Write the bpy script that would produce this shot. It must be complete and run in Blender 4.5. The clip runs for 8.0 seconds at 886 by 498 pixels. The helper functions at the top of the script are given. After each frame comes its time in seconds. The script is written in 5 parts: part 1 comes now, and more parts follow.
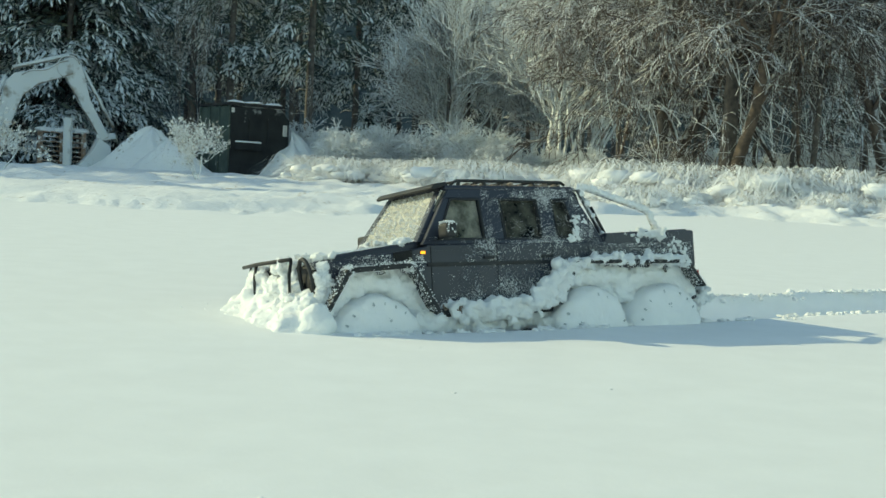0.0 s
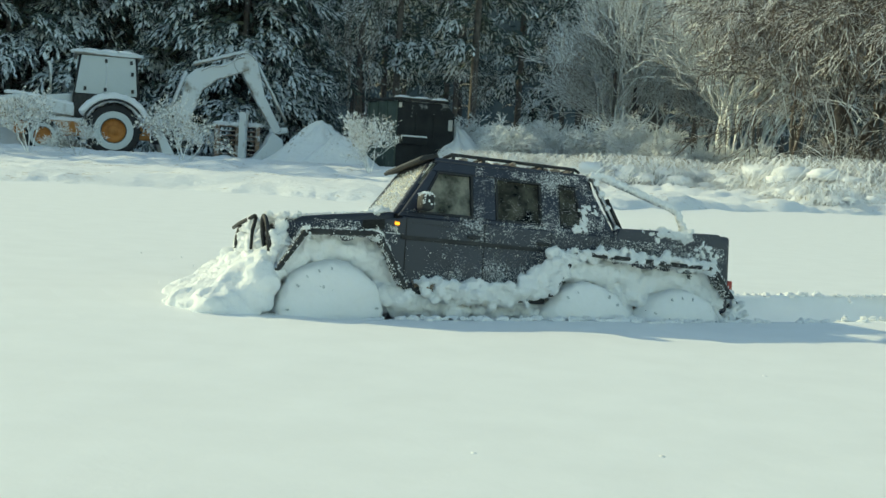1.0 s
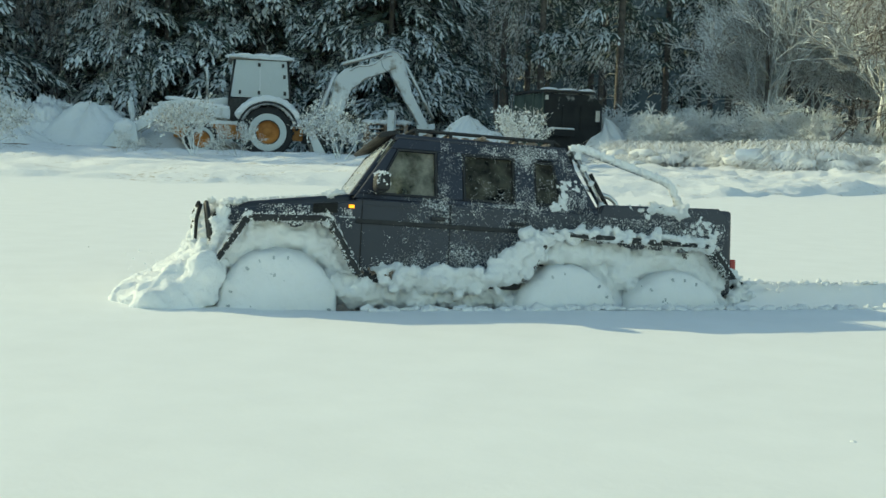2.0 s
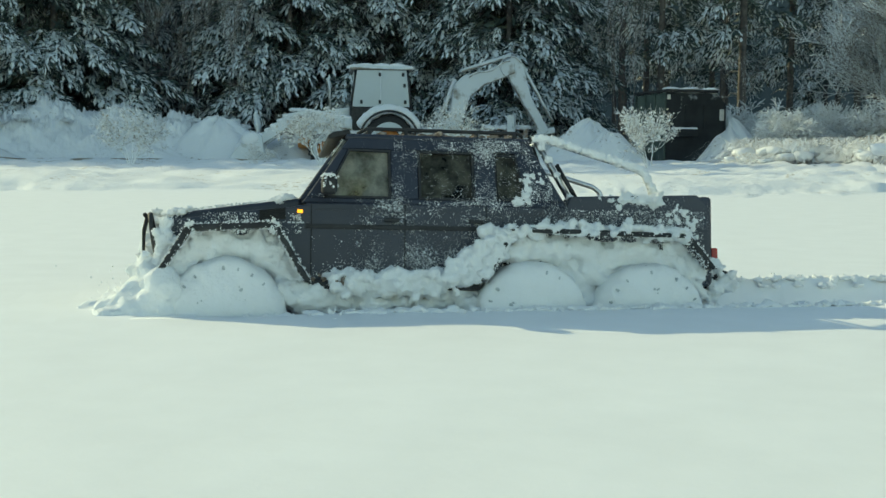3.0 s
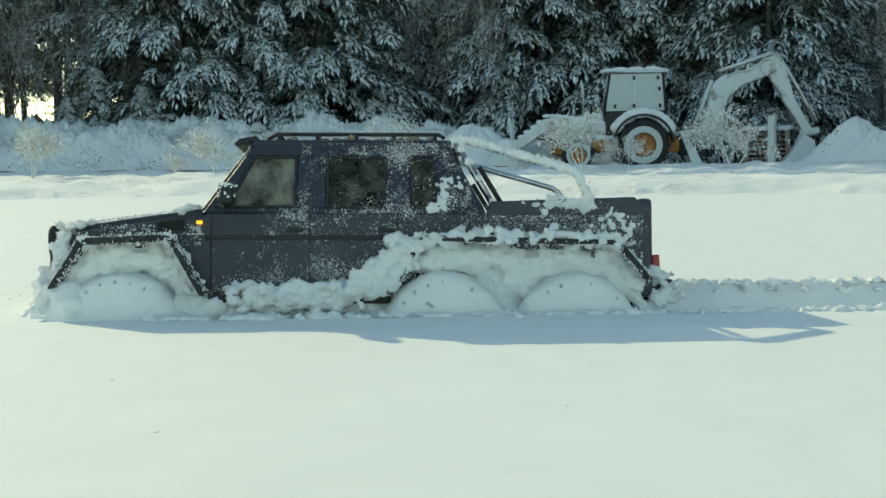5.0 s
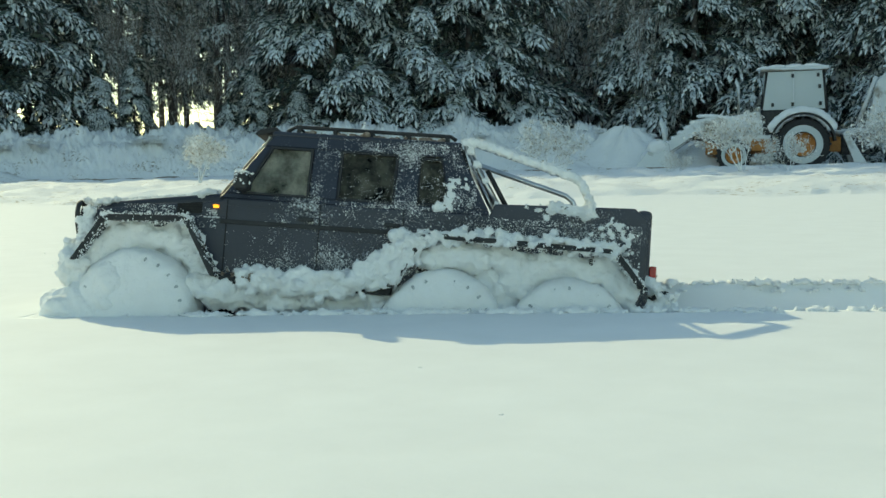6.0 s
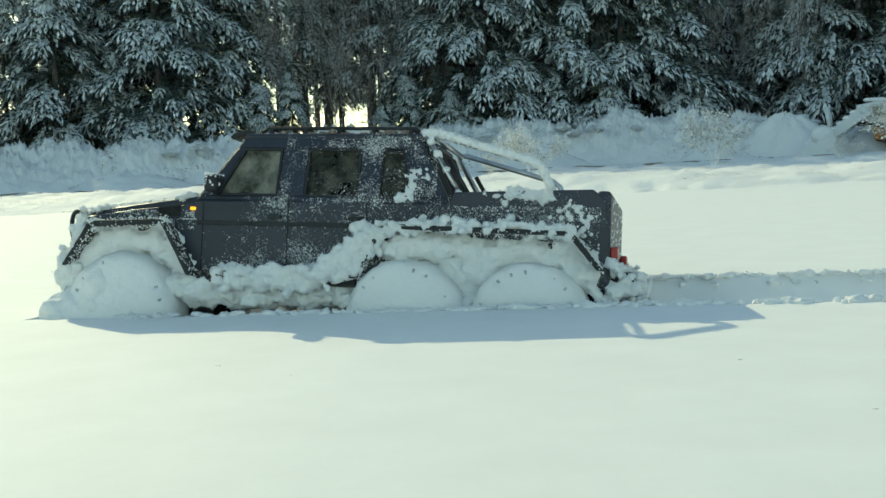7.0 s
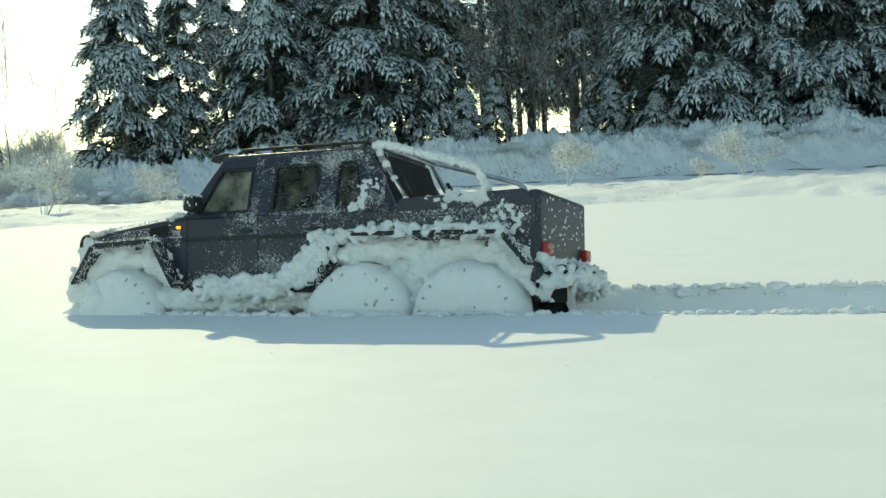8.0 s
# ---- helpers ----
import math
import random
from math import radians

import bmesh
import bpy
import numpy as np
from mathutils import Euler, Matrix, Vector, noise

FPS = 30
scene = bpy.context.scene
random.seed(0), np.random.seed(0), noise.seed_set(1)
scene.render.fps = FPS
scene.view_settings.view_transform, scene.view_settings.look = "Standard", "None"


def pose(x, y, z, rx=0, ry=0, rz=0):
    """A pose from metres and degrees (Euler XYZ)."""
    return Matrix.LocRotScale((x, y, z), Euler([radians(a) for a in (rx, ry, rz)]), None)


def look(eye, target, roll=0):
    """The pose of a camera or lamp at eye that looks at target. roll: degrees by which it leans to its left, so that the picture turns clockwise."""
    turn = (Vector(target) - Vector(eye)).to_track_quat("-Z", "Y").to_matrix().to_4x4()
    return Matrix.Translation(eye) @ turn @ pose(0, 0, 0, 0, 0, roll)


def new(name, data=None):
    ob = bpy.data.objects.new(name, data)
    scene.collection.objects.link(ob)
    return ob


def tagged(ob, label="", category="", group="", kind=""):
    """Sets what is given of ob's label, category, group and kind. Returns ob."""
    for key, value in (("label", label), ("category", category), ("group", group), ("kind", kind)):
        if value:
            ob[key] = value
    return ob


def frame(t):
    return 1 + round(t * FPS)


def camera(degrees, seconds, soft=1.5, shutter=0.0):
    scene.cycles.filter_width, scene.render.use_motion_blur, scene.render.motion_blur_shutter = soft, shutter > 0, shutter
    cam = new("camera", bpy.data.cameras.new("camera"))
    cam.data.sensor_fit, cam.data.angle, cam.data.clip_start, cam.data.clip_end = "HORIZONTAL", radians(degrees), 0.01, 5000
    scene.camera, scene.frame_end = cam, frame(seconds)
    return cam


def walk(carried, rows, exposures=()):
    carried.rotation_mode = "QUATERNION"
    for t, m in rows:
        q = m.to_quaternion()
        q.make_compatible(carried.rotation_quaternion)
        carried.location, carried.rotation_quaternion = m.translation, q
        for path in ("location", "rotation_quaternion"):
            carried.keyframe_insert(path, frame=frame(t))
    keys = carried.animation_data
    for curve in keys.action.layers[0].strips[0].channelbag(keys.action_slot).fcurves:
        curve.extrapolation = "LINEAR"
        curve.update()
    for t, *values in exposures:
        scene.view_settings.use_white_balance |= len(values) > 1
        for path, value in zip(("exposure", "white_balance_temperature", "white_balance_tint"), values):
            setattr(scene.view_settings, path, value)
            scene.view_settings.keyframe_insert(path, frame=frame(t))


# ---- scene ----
# seconds, x, y, z, yaw, pitch, roll of the hand-held camera
PATH = [
    (0.0, -0.000, 0.000, 0.176, 0.00, -3.15, 2.87),
    (0.5, -0.070, -0.059, 0.171, 4.33, -3.28, 3.58),
    (1.0, -0.140, -0.090, 0.167, 7.98, -3.85, 3.38),
    (1.5, -0.209, -0.105, 0.163, 12.18, -4.31, 2.65),
    (3.0, -0.380, -0.171, 0.152, 21.33, -4.34, 0.23),
    (3.5, -0.428, -0.191, 0.149, 25.77, -4.17, -0.23),
    (4.0, -0.479, -0.204, 0.146, 28.32, -4.11, -0.70),
    (5.5, -0.608, -0.293, 0.139, 37.52, -3.84, -0.79),
    (6.0, -0.645, -0.335, 0.137, 41.30, -3.70, -1.20),
    (6.5, -0.696, -0.362, 0.135, 44.18, -3.72, -2.10),
    (7.0, -0.743, -0.395, 0.134, 49.02, -3.62, -2.79),
    (7.5, -0.795, -0.426, 0.132, 53.86, -3.41, -2.98),
    (8.0, -0.843, -0.463, 0.131, 59.11, -2.91, -2.84),
]
# seconds, x, y, z, heading, pitch, roll of the model truck
TRUCK_PATH = [
    (0.0, 0.074, 1.556, -0.035, 31.34, -1.67, 8.12),
    (0.5, -0.122, 1.447, -0.035, 29.23, 0.26, 8.24),
    (1.0, -0.280, 1.360, -0.037, 27.34, 3.10, 8.20),
    (1.5, -0.443, 1.269, -0.035, 28.41, 2.95, 8.32),
    (3.0, -0.859, 1.030, -0.035, 31.42, 1.35, 7.86),
    (3.5, -0.961, 0.970, -0.036, 31.31, -0.54, 7.32),
    (4.0, -1.070, 0.896, -0.042, 33.07, -1.78, 7.29),
    (5.5, -1.448, 0.637, -0.042, 35.94, 3.29, 7.18),
    (6.0, -1.552, 0.566, -0.035, 37.83, 4.93, 7.25),
    (6.5, -1.672, 0.469, -0.036, 36.55, 3.55, 7.34),
    (7.0, -1.798, 0.378, -0.028, 36.28, 3.32, 7.63),
    (7.5, -1.955, 0.259, -0.027, 37.12, 2.04, 7.74),
    (8.0, -2.120, 0.135, -0.028, 37.46, -0.11, 7.00),
]
cam = camera(43.0, 8.0)
walk(cam, [(t, pose(x, y, z, 90 + p, 0, w) @ pose(0, 0, 0, 0, 0, r)) for t, x, y, z, w, p, r in PATH],
     exposures=[(0.0, 0.47, 8300, -11), (8.0, 0.45, 8300, -11)])

# ---- daylight: low clear sun from behind and left, azimuth 75 degrees left of +y ----
SUN_AZ, SUN_EL = radians(75), radians(26)
to_sun = Vector((-math.sin(SUN_AZ) * math.cos(SUN_EL), math.cos(SUN_AZ) * math.cos(SUN_EL), math.sin(SUN_EL)))
sun = new("sun", bpy.data.lights.new("sun", "SUN"))
sun.data.energy, sun.data.angle, sun.data.color = 2.15, radians(0.6), (1.0, 0.93, 0.72)
sun.matrix_world = look(to_sun * 50, (0, 0, 0))
world = bpy.data.worlds.new("sky")
scene.world = world
world.use_nodes = True
sky = world.node_tree.nodes.new("ShaderNodeTexSky")
sky.sky_type, sky.sun_disc = "NISHITA", False
sky.sun_elevation, sky.sun_rotation = SUN_EL, -SUN_AZ
sky.air_density, sky.dust_density = 1.0, 0.25
world.node_tree.links.new(sky.outputs[0], world.node_tree.nodes["Background"].inputs[0])
world.node_tree.nodes["Background"].inputs[1].default_value = 0.15


# ---- materials ----
class Mat:
    """A small node material builder: principled surface with noise-mixed colours and bump."""

    def __init__(self, name, rough=0.6, metal=0.0):
        self.m = bpy.data.materials.new(name)
        self.m.use_nodes = True
        self.t = self.m.node_tree
        self.p = self.t.nodes["Principled BSDF"]
        self.p.inputs["Roughness"].default_value = rough
        self.p.inputs["Metallic"].default_value = metal
        self.co = self.t.nodes.new("ShaderNodeTexCoord").outputs["Object"]

    def noise(self, scale, detail=4.0, rough=0.6):
        n = self.t.nodes.new("ShaderNodeTexNoise")
        n.inputs["Scale"].default_value, n.inputs["Detail"].default_value = scale, detail
        n.inputs["Roughness"].default_value = rough
        self.t.links.new(self.co, n.inputs["Vector"])
        return n.outputs["Fac"]

    def ramp(self, fac, stops):
        r = self.t.nodes.new("ShaderNodeValToRGB")
        while len(r.color_ramp.elements) < len(stops):
            r.color_ramp.elements.new(0.5)
        for e, (x, c) in zip(r.color_ramp.elements, stops):
            e.position, e.color = x, (*c, 1) if len(c) == 3 else c
        self.t.links.new(fac, r.inputs[0])
        return r.outputs[0]

    def mix(self, fac, a, b):
        x = self.t.nodes.new("ShaderNodeMix")
        x.data_type = "RGBA"
        self.t.links.new(fac, x.inputs[0])
        for sock, v in ((x.inputs[6], a), (x.inputs[7], b)):
            if isinstance(v, tuple):
                sock.default_value = (*v, 1)
            else:
                self.t.links.new(v, sock)
        return x.outputs[2]

    def math(self, op, a, b):
        x = self.t.nodes.new("ShaderNodeMath")
        x.operation = op
        for sock, v in ((x.inputs[0], a), (x.inputs[1], b)):
            if isinstance(v, (int, float)):
                sock.default_value = v
            else:
                self.t.links.new(v, sock)
        return x.outputs[0]

    def normal_z(self):
        g = self.t.nodes.new("ShaderNodeNewGeometry")
        s = self.t.nodes.new("ShaderNodeSeparateXYZ")
        self.t.links.new(g.outputs["Normal"], s.inputs[0])
        return s.outputs[2]

    def island(self):
        return self.t.nodes.new("ShaderNodeNewGeometry").outputs["Random Per Island"]

    def object_random(self):
        return self.t.nodes.new("ShaderNodeObjectInfo").outputs["Random"]

    def colour(self, v):
        if isinstance(v, tuple):
            self.p.inputs["Base Color"].default_value = (*v, 1)
        else:
            self.t.links.new(v, self.p.inputs["Base Color"])
        return self

    def rough(self, v):
        self.t.links.new(v, self.p.inputs["Roughness"])
        return self

    def bump(self, height, distance, strength=1.0):
        b = self.t.nodes.new("ShaderNodeBump")
        b.inputs["Distance"].default_value, b.inputs["Strength"].default_value = distance, strength
        self.t.links.new(height, b.inputs["Height"])
        old = self.p.inputs["Normal"]
        if old.is_linked:
            self.t.links.new(old.links[0].from_socket, b.inputs["Normal"])
        self.t.links.new(b.outputs[0], old)
        return self


def blended(name, a, b, scale, rough=0.6, metal=0.0, lo=0.35, hi=0.65, bump=0.0, detail=5.0):
    m = Mat(name, rough, metal)
    n = m.noise(scale, detail)
    m.colour(m.ramp(n, [(lo, a), (hi, b)]))
    if bump:
        m.bump(m.noise(scale * 4, 4), bump)
    return m.m


def frosted(name, bark_a, bark_b, scale, frost=0.5, snow=(0.80, 0.84, 0.88)):
    """Bark or blade with snow or rime caught on the upper sides and in patches."""
    m = Mat(name, 0.75)
    bark = m.ramp(m.noise(scale, 4), [(0.35, bark_a), (0.65, bark_b)])
    up = m.math("MULTIPLY_ADD", m.normal_z(), 0.35)
    up.node.inputs[2].default_value = 0.0
    f = m.math("ADD", up, m.noise(scale * 0.7, 5))
    lim = 1.0 - frost
    mask = m.ramp(f, [(lim - 0.08, (0, 0, 0)), (lim + 0.08, (1, 1, 1))])
    return m.colour(m.mix(mask, bark, snow)).m


def snow_material(name, near, tint=(0.88, 0.90, 0.92), dirt=None, coarse=1.0):
    m = Mat(name, 0.75)
    m.p.inputs["Specular IOR Level"].default_value = 0.15
    fine = m.noise(near, 6, 0.65)
    soft = m.noise(near * 0.08, 4)
    lo = tuple(c * 0.95 for c in tint)
    col = m.ramp(soft, [(0.3, lo), (0.7, tint)])
    if dirt:
        mask = m.ramp(m.noise(near * 0.05, 6, 0.7), [(0.66, (0, 0, 0)), (0.80, (1, 1, 1))])
        col = m.mix(mask, col, dirt)
        speck = m.ramp(m.math("MULTIPLY", m.noise(near * 0.9, 3, 0.7), m.noise(near * 0.06, 3)), [(0.335, (0, 0, 0)), (0.40, (1, 1, 1))])
        col = m.mix(speck, col, dirt)
    m.colour(col)
    m.bump(soft, 0.5 / near * coarse).bump(fine, 0.10 / near * coarse)
    return m.m


SNOW = snow_material("field_snow", 160.0, (0.90, 0.92, 0.93), coarse=0.35)
CLUMP = snow_material("clumped_snow", 420.0, (0.90, 0.92, 0.93), coarse=3.2)
FAR_SNOW = snow_material("bank_snow", 14.0, (0.88, 0.90, 0.91), (0.36, 0.33, 0.28), 2.4)
VERGE = snow_material("trampled_snow", 30.0, (0.88, 0.90, 0.91), (0.50, 0.46, 0.40), 2.0)
CAP_SNOW = snow_material("settled_snow", 24.0, (0.88, 0.90, 0.92))
# greyer copy of the settled snow, with shade painted into its colour
SHADED_SNOW = snow_material("shaded_snow", 18.0, (0.58, 0.63, 0.64))


def truck_paint():
    """Dark slate paint speckled with stuck snow crystals and streaked with dried dirt."""
    m = Mat("truck_paint", 0.42)
    base = m.ramp(m.noise(14, 5), [(0.3, (0.019, 0.024, 0.040)), (0.7, (0.034, 0.042, 0.064))])
    area = m.noise(11, 3)
    speck = m.noise(430, 4, 0.75)
    f = m.math("MULTIPLY", area, speck)
    mask = m.ramp(f, [(0.315, (0, 0, 0)), (0.40, (1, 1, 1))])
    m.colour(m.mix(mask, base, (0.80, 0.84, 0.88)))
    m.rough(m.ramp(mask, [(0.0, (0.40,) * 3), (1.0, (0.85,) * 3)]))
    return m.bump(mask, 0.0012).bump(m.noise(500, 2), 0.0002).m


PAINT = truck_paint()
TRIM = blended("black_trim", (0.010, 0.011, 0.013), (0.028, 0.030, 0.034), 60, 0.65, bump=0.0006)
RUBBER = blended("tyre_rubber", (0.012, 0.013, 0.014), (0.035, 0.036, 0.038), 90, 0.85, bump=0.0008)
CHROME = blended("worn_chrome", (0.45, 0.47, 0.50), (0.62, 0.64, 0.66), 80, 0.28, 1.0)
DARK = blended("dark_interior", (0.010, 0.010, 0.011), (0.022, 0.021, 0.020), 30, 0.9)
RED_LENS = blended("red_lens", (0.30, 0.012, 0.010), (0.42, 0.02, 0.015), 120, 0.25)
LETTER = blended("silver_letter", (0.50, 0.52, 0.54), (0.62, 0.64, 0.66), 200, 0.5, 0.0)
ICE_DUST = blended("slushy_glaze", (0.26, 0.25, 0.22), (0.66, 0.65, 0.58), 150, 0.7, bump=0.001)
# grey for the painted shade of lug dents and for wet bare spokes
GREY_MARK = blended("dent_shade_and_slush", (0.36, 0.40, 0.42), (0.60, 0.64, 0.66), 300, 0.6, bump=0.0006)
MUD = blended("brown_slush", (0.16, 0.11, 0.075), (0.42, 0.36, 0.31), 260, 0.85, bump=0.001)


def lamp_material():
    m = Mat("amber_lamp", 0.3)
    m.colour((0.9, 0.35, 0.03))
    m.p.inputs["Emission Color"].default_value = (1.0, 0.36, 0.03, 1)
    m.p.inputs["Emission Strength"].default_value = 1.4
    return m.m


def wet_glass(name="wet_glass", tint=(0.80, 0.82, 0.74), fog_a=(0.16, 0.17, 0.15), fog_b=(0.86, 0.86, 0.78), milk=(0.62, 0.62, 0.54), clear_part=0.55):
    """Fogged window glass with melt drops: partly clear, partly milky."""
    m = Mat(name, 0.12)
    drop = m.ramp(m.noise(330, 3, 0.6), [(0.50, (0, 0, 0)), (0.60, (1, 1, 1))])
    fog = m.noise(34, 5)
    m.colour(m.ramp(fog, [(0.38, fog_a), (0.62, fog_b)]))
    m.p.inputs["Transmission Weight"].default_value = 0.0
    clear = m.t.nodes.new("ShaderNodeBsdfTransparent")
    clear.inputs[0].default_value = (*tint, 1)
    milky = m.t.nodes.new("ShaderNodeBsdfTranslucent")
    milky.inputs[0].default_value = (*milk, 1)
    a = m.t.nodes.new("ShaderNodeMixShader")
    m.t.links.new(m.ramp(fog, [(0.40, (clear_part - 0.3,) * 3), (0.60, (clear_part + 0.3,) * 3)]), a.inputs[0])
    m.t.links.new(clear.outputs[0], a.inputs[1])
    m.t.links.new(milky.outputs[0], a.inputs[2])
    b = m.t.nodes.new("ShaderNodeMixShader")
    m.t.links.new(m.ramp(drop, [(0, (0.25,) * 3), (1, (0.5,) * 3)]), b.inputs[0])
    m.t.links.new(a.outputs[0], b.inputs[1])
    m.t.links.new(m.p.outputs[0], b.inputs[2])
    m.bump(drop, 0.0008)
    m.t.links.new(b.outputs[0], m.t.nodes["Material Output"].inputs[0])
    return m.m


GLASS = wet_glass()
DARK_GLASS = wet_glass("tinted_wet_glass", (0.30, 0.32, 0.29), (0.03, 0.033, 0.032), (0.30, 0.30, 0.25), (0.26, 0.26, 0.21), 0.55)
AMBER = lamp_material()
NEEDLE = Mat("needles", 0.7)
NEEDLE = NEEDLE.colour(NEEDLE.ramp(NEEDLE.island(), [(0.0, (0.030, 0.056, 0.058)), (0.6, (0.055, 0.088, 0.080)), (1.0, (0.095, 0.110, 0.075))])).m
NEEDLE_SNOW = Mat("snowy_needles", 0.7)
NEEDLE_SNOW = NEEDLE_SNOW.colour(NEEDLE_SNOW.ramp(NEEDLE_SNOW.island(), [(0.0, (0.50, 0.58, 0.62)), (0.30, (0.76, 0.82, 0.86)), (1.0, (0.88, 0.92, 0.94))])).m
BARK = frosted("pine_bark", (0.055, 0.050, 0.050), (0.14, 0.125, 0.115), 7, 0.30)
RIME = frosted("rimed_twigs", (0.14, 0.125, 0.11), (0.28, 0.25, 0.22), 9, 0.70, (0.84, 0.88, 0.90))
SAPLING = frosted("sapling_bark", (0.12, 0.10, 0.085), (0.26, 0.22, 0.19), 8, 0.42)
HOAR = frosted("hoarfrost_twigs", (0.16, 0.145, 0.13), (0.30, 0.27, 0.24), 28, 0.66, (0.84, 0.88, 0.90))
BUSH_FROST = frosted("frosted_brush", (0.22, 0.19, 0.16), (0.36, 0.32, 0.27), 24, 0.82, (0.88, 0.91, 0.92))
TANGLE = frosted("vine_twigs", (0.045, 0.036, 0.032), (0.15, 0.115, 0.095), 6, 0.36)
GRASS = frosted("bent_grass", (0.38, 0.32, 0.24), (0.54, 0.47, 0.37), 5, 0.86, (0.86, 0.88, 0.89))
LEAF = Mat("dry_leaves", 0.8)
LEAF = LEAF.colour(LEAF.ramp(LEAF.island(), [(0.0, (0.36, 0.31, 0.24)), (0.22, (0.70, 0.69, 0.65)), (1.0, (0.86, 0.89, 0.90))])).m
ORANGE = blended("faded_orange_paint", (0.34, 0.13, 0.025), (0.52, 0.22, 0.05), 5, 0.55, bump=0.004)
DARK_STEEL = blended("dark_steel", (0.018, 0.019, 0.021), (0.05, 0.05, 0.05), 9, 0.6, 0.3, bump=0.004)
GREEN_STEEL = frosted("green_steel", (0.045, 0.066, 0.058), (0.075, 0.105, 0.092), 3.0, 0.26)
BLACK_STEEL = frosted("black_steel", (0.008, 0.010, 0.012), (0.020, 0.024, 0.026), 2.2, 0.30)
RIMED_STEEL = frosted("snowed_steel", (0.17, 0.15, 0.12), (0.32, 0.29, 0.25), 2.8, 0.62, (0.68, 0.72, 0.74))
WOOD = frosted("old_pallet_wood", (0.14, 0.085, 0.055), (0.30, 0.21, 0.15), 6, 0.42)
STICKER = blended("sticker", (0.55, 0.54, 0.50), (0.72, 0.70, 0.66), 20, 0.6)
EARTH = blended("thawed_earth", (0.16, 0.115, 0.075), (0.40, 0.33, 0.26), 3.0, 0.9, bump=0.02)
# distance haze is put into this pale blue colour
HAZE_HILL = blended("haze_tinted_hill", (0.30, 0.36, 0.42), (0.38, 0.44, 0.50), 0.02, 0.9)
# shade deep in the wood, lifted by haze, painted as colour
WOOD_SHADE = blended("wood_shade", (0.060, 0.080, 0.088), (0.15, 0.18, 0.19), 0.35, 0.95, detail=8)


# ---- mesh helpers ----
def link(name, bm, mat, parent=None, label="", smooth=False):
    me = bpy.data.meshes.new(name)
    bm.normal_update()
    bm.to_mesh(me)
    bm.free()
    me.materials.append(mat)
    if smooth:
        me.polygons.foreach_set("use_smooth", [True] * len(me.polygons))
    ob = new(name, me)
    ob.parent = parent
    return tagged(ob, label)


def part(name, bm, mat, parent, label="", smooth=False):
    return link(name, bm, mat, parent, label, smooth)


def raw(name, verts, faces, mat, parent=None, label="", smooth=False):
    me = bpy.data.meshes.new(name)
    me.from_pydata([tuple(v) for v in verts], [], [tuple(f) for f in faces])
    me.materials.append(mat)
    if smooth:
        me.polygons.foreach_set("use_smooth", [True] * len(me.polygons))
    ob = new(name, me)
    ob.parent = parent
    return tagged(ob, label)


def thing(name, m, label, category, group="", kind=""):
    ob = new(name)
    ob.matrix_world = m
    return tagged(ob, label, category, group, kind)


def rounded(bm, w, seg=2, angle=0.4):
    es = [e for e in bm.edges if len(e.link_faces) == 2 and e.calc_face_angle(0) > angle]
    bmesh.ops.bevel(bm, geom=es, offset=w, segments=seg, profile=0.6, affect="EDGES")
    return bm


def box(x0, x1, y0, y1, z0, z1, bev=0.0, seg=2, bm=None):
    b = bm or bmesh.new()
    tmp = bmesh.new() if bm else b
    bmesh.ops.create_cube(tmp, size=1)
    for v in tmp.verts:
        v.co = Vector(((x0 + x1) / 2 + v.co.x * (x1 - x0), (y0 + y1) / 2 + v.co.y * (y1 - y0), (z0 + z1) / 2 + v.co.z * (z1 - z0)))
    if bev:
        rounded(tmp, bev, seg)
    if bm:
        join(b, tmp)
    return b


def join(bm, other):
    me = bpy.data.meshes.new("tmp")
    other.to_mesh(me)
    other.free()
    bm.from_mesh(me)
    bpy.data.meshes.remove(me)
    return bm


def prism(points, y0, y1, bev=0.0, seg=2, fy=None):
    """A closed outline in x and z, thick from y0 to y1; fy(z) shifts y with height."""
    bm = bmesh.new()
    vs = [bm.verts.new((x, y0, z)) for x, z in points]
    f = bm.faces.new(vs)
    ext = bmesh.ops.extrude_face_region(bm, geom=[f])
    for v in ext["geom"]:
        if isinstance(v, bmesh.types.BMVert):
            v.co.y = y1
    bmesh.ops.recalc_face_normals(bm, faces=bm.faces)
    if bev:
        rounded(bm, bev, seg)
    if fy:
        for v in bm.verts:
            v.co.y += fy(v.co.z)
    return bm


def tube(points, radius, sides=8, taper=None, bm=None, caps=True):
    bm = bm or bmesh.new()
    pts = [Vector(p) for p in points]
    rings = []
    up = Vector((0, 0, 1))
    for i, p in enumerate(pts):
        d = (pts[min(i + 1, len(pts) - 1)] - pts[max(i - 1, 0)]).normalized()
        a = d.cross(up)
        a = a.normalized() if a.length > 0.05 else Vector((1, 0, 0))
        b = d.cross(a).normalized()
        r = radius if taper is None else radius + (taper - radius) * i / (len(pts) - 1)
        rings.append([bm.verts.new(p + (a * math.cos(k * 2 * math.pi / sides) + b * math.sin(k * 2 * math.pi / sides)) * r) for k in range(sides)])
    for q, r in zip(rings, rings[1:]):
        for k in range(sides):
            bm.faces.new((q[k], q[(k + 1) % sides], r[(k + 1) % sides], r[k]))
    if caps:
        bm.faces.new(rings[0][::-1])
        bm.faces.new(rings[-1])
    bmesh.ops.recalc_face_normals(bm, faces=bm.faces)
    return bm


